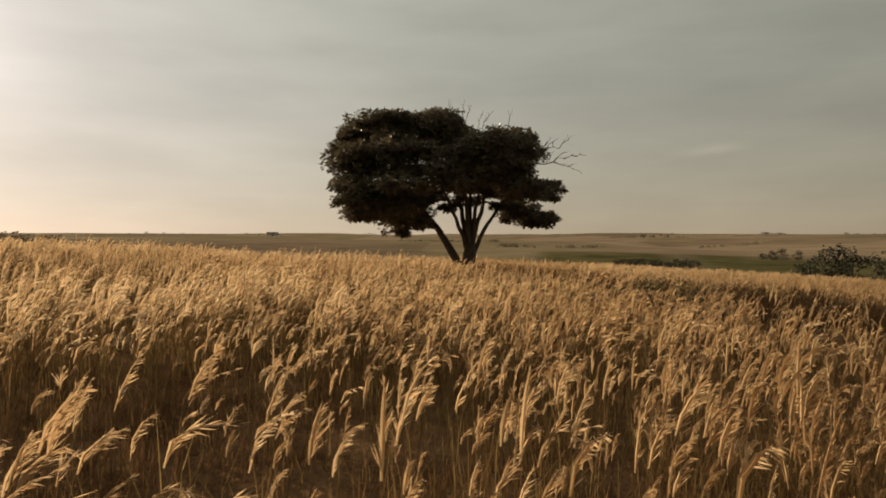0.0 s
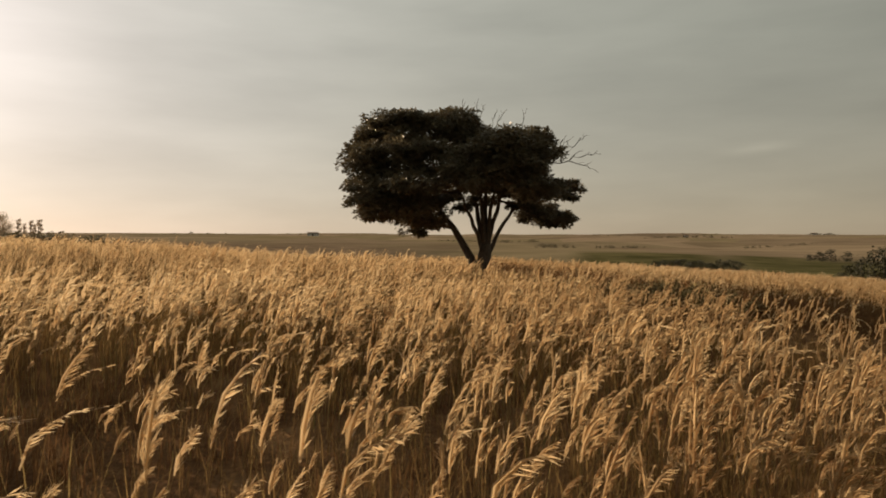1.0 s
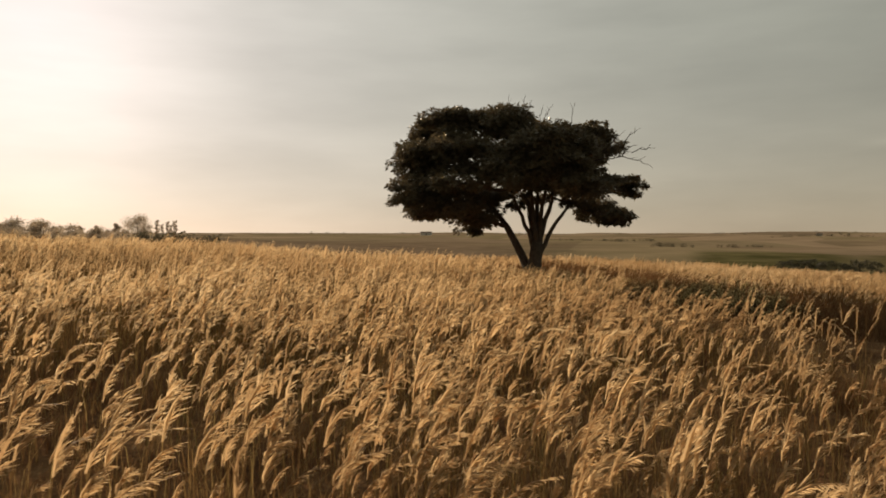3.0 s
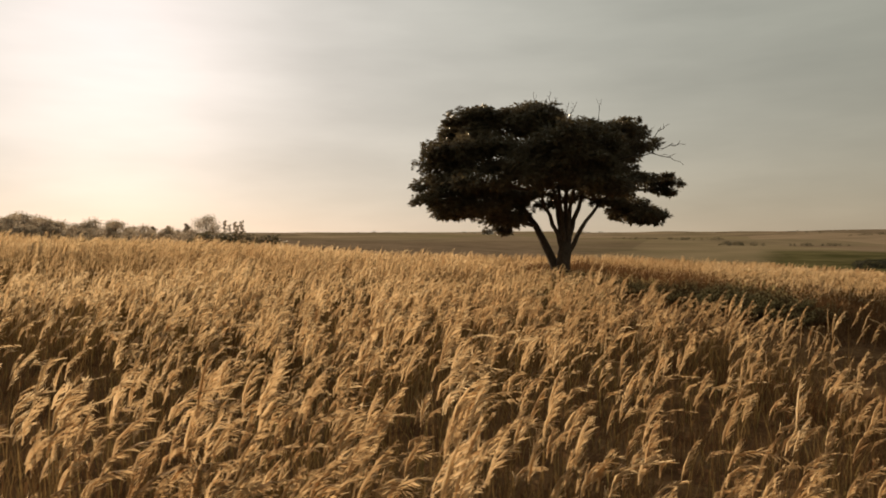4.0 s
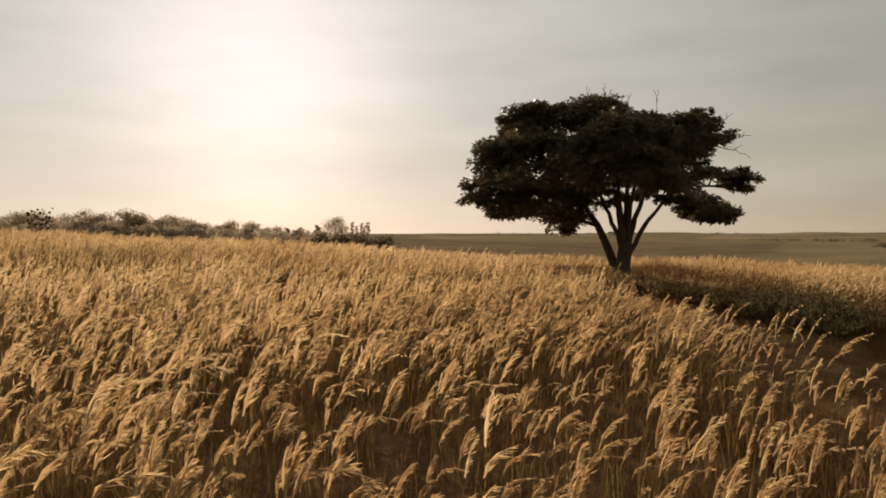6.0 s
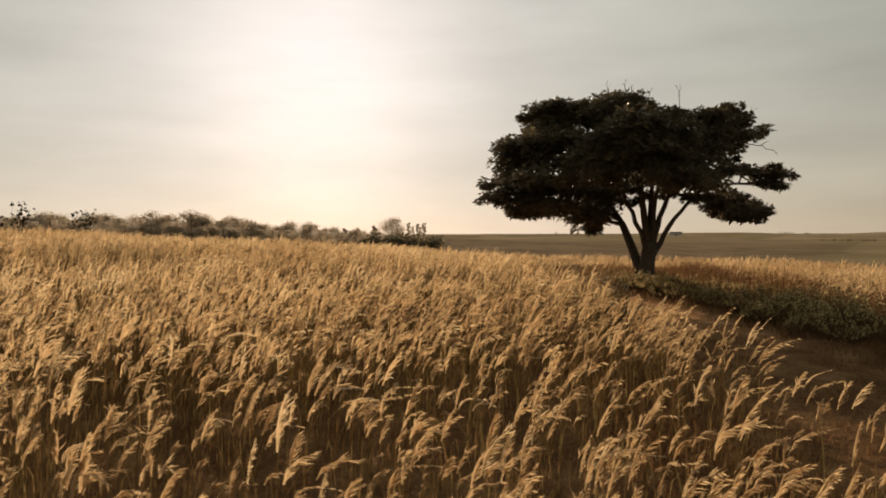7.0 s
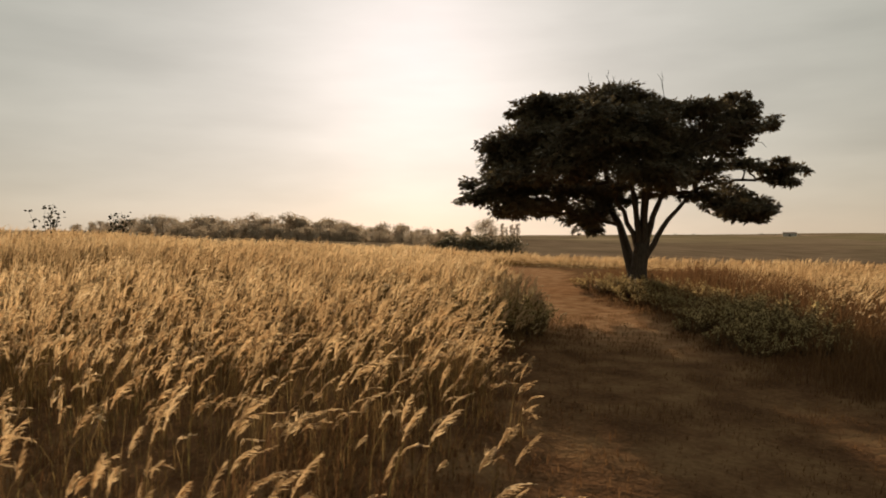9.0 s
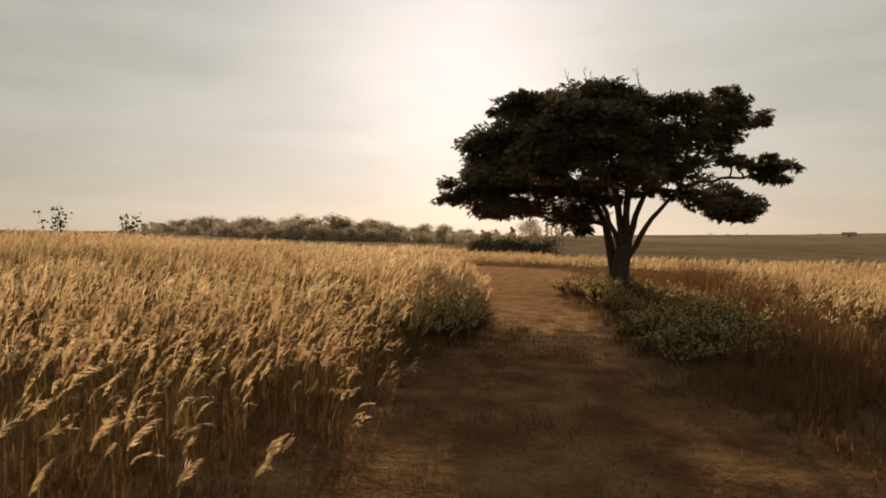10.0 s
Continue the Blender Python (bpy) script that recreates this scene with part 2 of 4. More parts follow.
    l.new(lump.outputs["Normal"], bump.inputs["Normal"])
    p = n.new("ShaderNodeBsdfPrincipled")
    p.inputs["Roughness"].default_value = 0.95
    p.inputs["Specular IOR Level"].default_value = 0.0
    o = n.new("ShaderNodeOutputMaterial")
    l.new(col, p.inputs["Base Color"])
    l.new(bump.outputs["Normal"], p.inputs["Normal"])
    l.new(p.outputs["BSDF"], o.inputs["Surface"])
    return m


GROUND = ground_material()

# ---- the lie of the land ----
# the mown farm track: centre and half width
TRACK = np.array([(-18, 49, 4.0), (-12.5, 43.5, 3.8), (-5.8, 35.2, 2.6), (0.6, 27.9, 1.6), (4.7, 23.2, 1.65), (8, 18.4, 2.6), (10.8, 15.5, 3.4), (14.5, 11, 4.1), (19, 6, 4.4), (26, -2, 4.5)], float)


def track_edge(x, y):
    """Metres outside the track's edge; negative on the track."""
    best = np.full(np.shape(x), 1e9)
    for a, b in zip(TRACK[:-1], TRACK[1:]):
        d = b[:2] - a[:2]
        t = np.clip(((x - a[0]) * d[0] + (y - a[1]) * d[1]) / (d @ d), 0, 1)
        w = a[2] + (b[2] - a[2]) * t
        best = np.minimum(best, np.hypot(x - a[0] - t * d[0], y - a[1] - t * d[1]) - w)
    return best + 0.7 * (value_noise(x * 0.9, y * 0.9, 3) - 0.5) + 0.5 * (value_noise(x * 2.7, y * 2.7, 4) - 0.5)


def land_height(x, y):
    x, y = np.asarray(x, float), np.asarray(y, float)
    d = np.hypot(x - 8, y - 8)
    near = 0.19 - 0.045 * np.clip(x, -60, 60) + 0.005 * y - 0.0012 * np.maximum(0, np.minimum(d, 90) - 24) ** 2
    near = near - 0.0014 * np.clip(y - 18.5, 0, 15) ** 2 * smooth(2, -6, x) + 0.030 * np.clip(-x - 17, 0, 40) * smooth(33, 22, y)
    near = near + 0.10 * (value_noise(x * 0.35, y * 0.35, 1) - 0.5)
    r, h = np.hypot(x, y), np.degrees(np.arctan2(x, y))
    lr = np.log10(np.maximum(r, 10))
    steps = np.log10([60, 120, 300, 600, 1000, 2000, 3500, 4800])
    right = np.interp(lr, steps, [-1.5, -6, -14, -17, -17, -12, 0, 4])
    left = np.interp(lr, steps, [0, -2.5, -3.5, 2.5, 1, -4, 4, 9])
    side = smooth(-38, 4, h) * (1 - smooth(120, 170, h))
    far = left * (1 - side) + right * side
    far = far + smooth(150, 600, r) * (13 * (value_noise(x / 420, y / 420, 11) - 0.5) + 6 * (value_noise(x / 170, y / 170, 13) - 0.5)) + smooth(900, 2500, r) * 10 * (value_noise(x / 900, y / 900, 12) - 0.5)
    far = far + 2.6 * smooth(-58, -66, h) * smooth(150, 380, r) * smooth(-140, -120, h)
    far = far + 2.2 * smooth(-70, -62, h) * smooth(-36, -44, h) * smooth(260, 420, r) * smooth(620, 520, r)
    k = smooth(55, 140, d)
    rut = 0.09 * smooth(0.3, -0.4, track_edge(x, y)) * (d < 70)
    return near * (1 - k) + far * k - rut


def build_ground():
    inner = np.arange(-34, 46.01, 0.6)
    outer = np.geomspace(1.0, 4700, 56)
    xs = np.concatenate([-34 - outer[::-1], inner, 46 + outer])
    ys = np.concatenate([-20 - outer[::-1], np.arange(-20, 60.01, 0.6), 60 + outer])
    gx, gy = np.meshgrid(xs, ys)
    gz = land_height(gx, gy)
    ny, nx = gx.shape
    idx = np.arange(nx * ny).reshape(ny, nx)
    quads = np.stack([idx[:-1, :-1], idx[:-1, 1:], idx[1:, 1:], idx[1:, :-1]], -1).reshape(-1, 4)
    me = bpy.data.meshes.new("ground")
    me.vertices.add(nx * ny), me.loops.add(quads.size), me.polygons.add(len(quads))
    me.vertices.foreach_set("co", np.stack([gx, gy, gz], -1).astype(np.float32).ravel())
    me.loops.foreach_set("vertex_index", quads.ravel().astype(np.int32))
    me.polygons.foreach_set("loop_start", np.arange(0, quads.size, 4, dtype=np.int32))
    me.polygons.foreach_set("loop_total", np.full(len(quads), 4, np.int32))
    me.polygons.foreach_set("use_smooth", np.ones(len(quads), bool))
    me.attributes.new("far", "FLOAT", "POINT").data.foreach_set("value", smooth(60, 130, np.hypot(gx - 8, gy - 8)).astype(np.float32).ravel())
    # where the track takes the lighter soil colour that stands for sunlight
    bare = smooth(0.5, -0.5, track_edge(gx, gy)) * smooth(20.0, 24.0, gy + 2.0 * (value_noise(gx * 0.6, gy * 0.6, 43) - 0.5)) * smooth(70, 60, gy)
    me.attributes.new("bare", "FLOAT", "POINT").data.foreach_set("value", bare.astype(np.float32).ravel())
    r, h = np.hypot(gx, gy), np.degrees(np.arctan2(gx, gy)) + 5 * (value_noise(gx / 150, gy / 150, 41) - 0.5)
    rr = r * (1 + 0.5 * (value_noise(gx / 120, gy / 120, 42) - 0.5))
    pasture = smooth(17, 20, h) * smooth(60, 50, h) * smooth(110, 150, rr) * smooth(850, 700, rr)
    pasture = np.maximum(pasture, smooth(7, 9, h) * smooth(19, 17, h) * smooth(300, 360, rr) * smooth(760, 640, rr))
    plough = (0.8 * smooth(-50, -40, h) * smooth(2, -8, h) * smooth(200, 300, rr) * smooth(1100, 900, rr))
    me.attributes.new("pasture", "FLOAT", "POINT").data.foreach_set("value", pasture.astype(np.float32).ravel())
    me.attributes.new("plough", "FLOAT", "POINT").data.foreach_set("value", plough.astype(np.float32).ravel())
    me.materials.append(GROUND)
    me.update(calc_edges=True)
    tagged(new("ground", me), "rolling farmland with bare reddish soil and distant fields", "ground", kind="structure")


build_ground()


# ---- the lone tree ----
def tube(points, radii, sides=10, wobble=0.08, seed=0):
    """A tapered limb along points."""
    r = np.random.default_rng(seed)
    pts = np.array(points, float)
    bm = bmesh.new()
    rings = []
    for i, p in enumerate(pts):
        d = unit(pts[min(i + 1, len(pts) - 1)] - pts[max(i - 1, 0)])
        u = unit(np.cross(d, (0.31, 0.95, 0.05) if abs(d[1]) < 0.9 else (1, 0, 0)))
        v = np.cross(d, u)
        ring = []
        for k in range(sides):
            a = 2 * math.pi * k / sides
            q = p + (u * math.cos(a) + v * math.sin(a)) * radii[i] * (1 + wobble * r.normal())
            ring.append(bm.verts.new(q))
        rings.append(ring)
    for a, b in zip(rings[:-1], rings[1:]):
        for k in range(sides):
            bm.faces.new((a[k], a[(k + 1) % sides], b[(k + 1) % sides], b[k])).smooth = True
    bm.faces.new(rings[0][::-1]), bm.faces.new(rings[-1])
    me = bpy.data.meshes.new("limb")
    bm.to_mesh(me)
    bm.free()
    me.materials.append(BARK)
    return me


def curve_points(a, b, sag, n, jitter, r):
    """Points from a to b, lifted in the middle by sag, a little crooked."""
    t = np.linspace(0, 1, n)[:, None]
    p = np.array(a) * (1 - t) + np.array(b) * t
    p[:, 2] += sag * np.sin(t[:, 0] * math.pi)
    p[1:-1] += r.normal(0, jitter, (n - 2, 3))
    return p


def leaf_clump(centre, radius, flat, count, size, seed, droop=0.3):
    """Leaves gathered in small tufts round a clump's shell."""
    r = np.random.default_rng(seed)
    tufts = max(5, int(radius * radius * 16))
    tc = unit(r.normal(size=(tufts, 3))) * (r.random((tufts, 1)) ** 0.4) * radius * r.uniform(0.75, 1.12, (tufts, 1))
    tc[:, 2] *= flat
    tr = r.uniform(0.22, 0.45, tufts) * (0.6 + 0.35 * radius)
    which = r.integers(0, tufts, count)
    off = unit(r.normal(size=(count, 3))) * (r.random((count, 1)) ** 0.45) * tr[which][:, None]
    off[:, 2] *= 0.62
    pos = np.array(centre) + tc[which] + off
    way = unit(off + r.normal(0, 0.6, (count, 3)) * tr[which][:, None] + np.array((0, 0, -droop)) * tr[which][:, None])
    side = unit(np.cross(way, r.normal(size=(count, 3))))
    ln = size * r.uniform(0.6, 1.3, (count, 1))
    w = ln * r.uniform(0.22, 0.34, (count, 1))
    quad = np.stack([pos, pos + way * ln * 0.5 + side * w, pos + way * ln, pos + way * ln * 0.5 - side * w], 1)
    s = Soup()
    s.add(quad, np.clip(r.normal(0.4, 0.25, count), 0, 1))
    return s


TREE_BASE = np.array((1.15, 32.75, float(land_height(1.15, 32.75)) - 0.1))
# the crown's flat leaf pads, tier by tier: x, y, z and radius
STEM_PADS = [(0.3, 33.8, 3.8, 0.50), (0.9, 34.7, 4.1, 0.55), (1.8, 34.6, 4.2, 0.50), (4.9, 34.9, 3.0, 0.60)]
LOW_PADS = [
    (-2.2, 35.3, 2.6, 0.75), (-1.5, 32.9, 3.1, 1.00), (-2.3, 35.2, 3.2, 1.30), (4.5, 35.2, 3.3, 0.75), (4.7, 33.4, 3.3, 0.75), (3.3, 36.4, 3.3, 0.55), (-3.2, 31.1, 3.5, 1.30), (-1.9, 34.2, 3.5, 1.30),
    (-3.3, 32.2, 3.5, 1.30), (-2.2, 30.3, 3.6, 1.30), (4.0, 36.3, 3.6, 1.00), (-4.0, 28.9, 3.8, 0.55), (3.8, 34.5, 3.9, 1.00), (-3.3, 30.3, 3.9, 1.30), (2.7, 34.3, 3.9, 0.55), (3.6, 36.4, 4.0, 1.00),
    (-1.8, 35.6, 4.0, 1.00), (-4.0, 29.4, 4.0, 0.75), (-1.3, 33.2, 4.2, 1.30), (3.4, 29.9, 4.3, 1.30), (-3.7, 29.6, 4.5, 1.00), (-2.7, 33.8, 4.5, 1.30), (3.1, 32.9, 4.5, 1.30), (-1.2, 34.3, 4.5, 1.30)]
MIDDLE_PADS = [(5.2, 36.2, 4.6, 0.55), (-1.6, 28.9, 4.6, 1.30), (0.2, 28.3, 4.6, 1.30), (2.7, 28.9, 4.6, 1.30), (3.4, 32.0, 4.7, 1.30), (4.5, 31.7, 4.7, 0.75), (0.9, 33.9, 4.9, 1.30), (1.5, 28.3, 4.9, 1.30),
    (-3.7, 31.0, 4.9, 1.30), (5.7, 36.3, 4.9, 0.55), (4.7, 34.6, 5.0, 0.55), (5.7, 35.3, 5.0, 0.40), (-1.3, 32.0, 5.4, 1.30), (1.0, 29.3, 5.6, 1.30), (-3.9, 31.8, 5.7, 1.30), (2.9, 33.6, 5.7, 1.30),
    (2.3, 31.4, 5.7, 1.30), (-3.2, 30.4, 5.9, 1.30), (3.0, 30.1, 5.9, 1.30), (0.1, 29.9, 6.0, 1.30), (-1.6, 29.4, 6.0, 1.30), (3.0, 36.0, 6.1, 1.30), (2.0, 28.2, 6.3, 1.30), (-4.4, 31.7, 6.4, 0.75)]
MORE_LOW_PADS = [(5.2, 35.3, 3.4, 0.50), (4.2, 34.9, 3.1, 0.60), (0.5, 32.2, 4.2, 0.50), (6.0, 36.2, 4.8, 0.50),
    (5.9, 36.0, 4.35, 0.50), (5.4, 36.1, 4.4, 0.45), (5.3, 34.6, 3.25, 0.50), (1.2, 32.4, 4.5, 0.45), (2.2, 33.0, 4.5, 0.50),
    (4.6, 36.1, 4.95, 0.45), (4.1, 35.9, 5.15, 0.50), (3.3, 34.6, 3.5, 0.50), (3.9, 35.2, 5.5, 0.50),
    # two pads added to keep a streak of sun off the track
    (-2.4, 30.2, 4.4, 1.00), (-2.6, 31.7, 4.3, 1.00)]
TOP_PADS = [(3.7, 34.9, 6.4, 1.30), (-4.7, 34.4, 6.4, 1.10), (4.7, 37.0, 6.7, 0.55), (0.2, 32.9, 6.7, 1.30), (-1.9, 31.4, 6.7, 1.30), (4.3, 36.4, 6.8, 1.00), (2.0, 32.2, 6.8, 1.30), (2.9, 34.2, 7.0, 1.30),
    (3.6, 32.7, 7.0, 0.75), (3.8, 35.7, 7.1, 1.00), (-3.4, 31.4, 7.4, 0.55), (-4.1, 34.5, 7.4, 1.30), (-1.1, 31.7, 7.5, 1.30), (4.1, 36.4, 7.5, 0.55), (0.6, 36.2, 7.7, 1.30), (-2.7, 31.8, 7.8, 1.00),
    (3.4, 36.9, 7.8, 0.75), (4.0, 35.7, 7.8, 0.40), (-0.5, 32.8, 7.8, 1.30), (-2.0, 31.1, 7.8, 0.75), (-4.1, 35.6, 7.8, 1.30), (0.1, 34.1, 8.1, 1.00), (-3.4, 34.8, 8.2, 1.30), (-0.9, 34.5, 8.2, 1.30)]


def leaf_pad(centre, radius, thick, seed, full=350):
    """A flat pad of leaf sprays with a ragged rim; each spray is a fan of pointed leaflets."""
    r = np.random.default_rng(seed)
    lumps = 5 + int(6 * radius)
    a, q = r.uniform(0, 2 * math.pi, lumps), np.sqrt(r.random(lumps)) * 0.82
    heart = np.stack([np.cos(a) * q, np.sin(a) * q, r.uniform(-0.4, 0.5, lumps) * (1 - q * q)], -1) * (radius, radius, radius * thick)
    reach = radius * r.uniform(0.30, 0.52, lumps)
    n = int(full * radius ** 1.7)
    which = r.integers(0, lumps, n)
    off = unit(r.normal(size=(n, 3))) * (r.random((n, 1)) ** 0.4) * reach[which][:, None]
    off[:, 2] *= 0.55
    pos = np.array(centre) + heart[which] + off
    out = unit(off + 0.5 * heart[which] + r.normal(0, 0.25, (n, 3)) * radius * 0.4)
    out[:, 2] -= 0.12
    flat = unit(np.cross(unit(out), (0, 0, 1.0)) + r.normal(0, 0.25, (n, 3)))
    s = Soup()
    tone = np.clip(r.normal(0.4, 0.22, n), 0, 1)
    for k in range(7):
        turn = (k - 3) * 0.48 + r.normal(0, 0.12, (n, 1))
        way = unit(unit(out) * np.cos(turn) + flat * np.sin(turn) + np.array((0, 0, -0.22)) + r.normal(0, 0.16, (n, 3)))
        side = unit(np.cross(way, r.normal(0, 0.5, (n, 3)) + (0, 0, 1.0)))
        ln = r.uniform(0.12, 0.25, (n, 1)) * (1 - 0.08 * abs(k - 3))
        w = ln * r.uniform(0.15, 0.24, (n, 1))
        base = pos + way * 0.02
        s.add(np.stack([base, base + way * ln * 0.45 + side * w, base + way * ln, base + way * ln * 0.45 - side * w], 1), tone)
    return s


def bough_groups(pads, count):
    """Gathers the pads into groups that one bough carries."""
    p = np.array([q[:3] for q in pads])
    centres = p[np.linspace(0, len(p) - 1, count).astype(int)].copy()
    for _ in range(12):
        near = np.argmin(np.linalg.norm((p[:, None] - centres[None]) * (1, 1, 1.3), axis=2), 1)
        for g in range(count):
            if (near == g).any():
                centres[g] = p[near == g].mean(0)
    return near, centres


def build_lone_tree():
    r = np.random.default_rng(21)
    tree = tagged(new("lone_tree"), "broad spreading tree with dark layered foliage and forked trunk", "tree")
    b = TREE_BASE
    fork = np.array((1.28, 32.88, 2.05))
    trunk = [b, b + (0.02, 0.02, 0.25), b + (0.06, 0.05, 0.9), b + (0.1, 0.09, 1.35), fork]
    part("trunk", tube(trunk, [0.52, 0.38, 0.30, 0.30, 0.24], 16, 0.05, 1), tree, "dark rough bark trunk")
    lean = [b + (-0.05, 0.05, 0.0), b + (-0.30, 0.28, 0.7), b + (-0.80, 0.80, 1.6), b + (-1.4, 1.4, 2.6), b + (-2.2, 1.9, 3.6)]
    part("trunk", tube(lean, [0.34, 0.23, 0.18, 0.15, 0.09], 12, 0.05, 2), tree, "slimmer leaning second trunk")
    forks = [np.array(f) for f in ((0.0, 32.7, 4.5), (0.45, 33.5, 5.2), (0.95, 32.4, 5.3), (1.3, 33.3, 5.4), (1.75, 32.7, 5.1), (2.2, 33.5, 4.9), (2.9, 34.0, 4.1))]
    for i, f in enumerate(forks):
        low = fork + (f - fork) * 0.03 - (0, 0, 0.75 - 0.05 * (i % 3))
        knee = low + (f - low) * (0.30, 0.30, 0.45)
        line = np.array([(1 - t) ** 2 * low + 2 * t * (1 - t) * knee + t * t * f for t in np.linspace(0, 1, 9)])
        line[2:-1] += r.normal(0, 0.035, (6, 3))
        part("limb", tube(line, np.linspace(0.165 if i % 2 else 0.135, 0.055, 9), 10, 0.05, 10 + i), tree)
    starts = forks + [lean[-1], np.array(lean[-2])]
    pads = STEM_PADS + LOW_PADS + MORE_LOW_PADS + MIDDLE_PADS + TOP_PADS
    near, centres = bough_groups(pads, 15)
    boughs = []
    for g, c in enumerate(centres):
        cost = [np.linalg.norm(c[:2] - s[:2]) + 1.6 * max(0, s[2] - c[2] + 0.3) + 0.25 * abs(c[2] - s[2]) for s in starts]
        s0 = starts[int(np.argmin(cost))]
        end = c - (0, 0, 0.25)
        knee = s0 + (end - s0) * (0.4, 0.4, 0.75)
        line = np.array([(1 - t) ** 2 * s0 + 2 * t * (1 - t) * knee + t * t * end for t in np.linspace(0, 1, 10)])
        line[1:-1] += r.normal(0, 0.05, (8, 3))
        boughs.append((line, part("limb", tube(line, np.linspace(0.085, 0.035, 10), 8, 0.05, 40 + g), tree)))
    for i, (x, y, z, rad) in enumerate(pads):
        line, limb = boughs[near[i]]
        heart = np.array((x, y, z - 0.12 * rad))
        root = line[3 + int(np.argmin(np.linalg.norm(line[3:] - heart, axis=1) + 0.8 * np.maximum(0, line[3:, 2] - z)))]
        spur = curve_points(root, heart, 0.06, 7, 0.05, r)
        part("branch", tube(spur, np.linspace(0.042, 0.016, 7), 6, 0.05, 400 + i), limb)
        for k in range(3 + int(3 * rad)):
            a = r.uniform(0, 2 * math.pi)
            tip = np.array((x, y, z)) + (math.cos(a) * rad * 0.75, math.sin(a) * rad * 0.75, r.uniform(-0.15, 0.2) * rad)
            part("twig", tube(curve_points(spur[3 + k % 4], tip, 0.05, 5, 0.05, r), np.linspace(0.018, 0.006, 5), 4, 0.05, 1000 + i * 8 + k), limb)
        part("foliage", leaf_pad((x, y, z), rad, 0.50, 200 + i).mesh("foliage", [LEAF]), limb, "dark green leaf mass")
    # thinner leaf masses that join neighbouring pads inside the crown
    p = np.array(pads)
    joined = 0
    for i in r.permutation(len(p)):
        for j in np.argsort(np.linalg.norm(p[:, :3] - p[i, :3], axis=1))[2:5]:
            c, gap = (p[i] + p[j]) / 2, np.linalg.norm(p[i, :3] - p[j, :3])
            if 0.9 < gap < 2.3 and c[2] > 5.0 and c[0] < 3.0 and p[i, 3] + p[j, 3] > 1.9 and not (abs(c[0] - 1.3) < 1.3 and c[2] < 4.7) and joined < 36:
                part("foliage", leaf_pad(c[:3], 0.42 * (p[i, 3] + p[j, 3]), 0.62, 700 + joined, 300).mesh("foliage", [LEAF]), boughs[near[i]][1], "dark green leaf mass")
                joined += 1
    # bare dead boughs on one side
    for i, (a, e, w) in enumerate((((3.0, 32.7, 5.3), (5.46, 31.35, 5.89), 0.042), ((5.40, 31.38, 5.87), (6.3, 30.9, 5.98), 0.020), ((4.9, 31.65, 5.78), (6.24, 31.33, 5.19), 0.020),
                                   ((3.0, 32.4, 5.4), (5.04, 30.65, 6.25), 0.034), ((5.0, 30.67, 6.24), (5.7, 30.76, 6.8), 0.018), ((4.3, 31.3, 5.95), (4.75, 30.7, 6.75), 0.015), ((0.25, 30.9, 7.4), (0.3, 30.53, 8.36), 0.013),
                                   ((0.85, 31.1, 7.3), (0.95, 30.81, 8.41), 0.014), ((0.95, 31.0, 7.3), (1.25, 30.75, 8.15), 0.013), ((1.6, 30.9, 7.1), (2.17, 30.12, 7.8), 0.014), ((1.5, 31.0, 7.1), (1.75, 30.4, 7.85), 0.012), ((2.85, 31.26, 7.1), (3.03, 30.67, 7.95), 0.013))):
        a, e = np.array(a), np.array(e)
        span = np.linalg.norm(e - a)
        p = curve_points(a, e, 0.06 * span, 9, 0.03 * span, r)
        bough = part("dead_bough", tube(p, np.linspace(w, 0.007, 9), 6, 0.05, 300 + i), tree, "bare leafless grey bough")
        for k in range(6 if span > 2 else 3):
            q = p[3 + k % 5] + unit((e - a) / span + r.normal(0, 0.45, 3) + (0, 0, 0.3)) * r.uniform(0.12, 0.32) * span
            part("dead_twig", tube(curve_points(p[3 + k % 5], q, 0.02 * span, 5, 0.012 * span, r), np.linspace(0.3 * w + 0.004, 0.005, 5), 5, 0.05, 340 + i * 6 + k), bough)


build_lone_tree()


# ---- tall grass ----
EYE_LINE = np.array([(-8, 0.3), (0, 0), (3.2, 0.5), (7.6, 2.5), (10.3, 4.6), (14.7, 9.4), (19, 14.5)], float)


def line_distance(x, y):
    best, sign = np.full(np.shape(x), 1e9), np.ones(np.shape(x))
    for a, b in zip(EYE_LINE[:-1], EYE_LINE[1:]):
        d = b - a
        t = np.clip(((x - a[0]) * d[0] + (y - a[1]) * d[1]) / (d @ d), 0, 1)
        dist = np.hypot(x - a[0] - t * d[0], y - a[1] - t * d[1])
        s = np.sign(d[0] * (y - a[1]) - d[1] * (x - a[0]))
        sign = np.where(dist < best, s, sign)
        best = np.minimum(best, dist)
    return best * sign


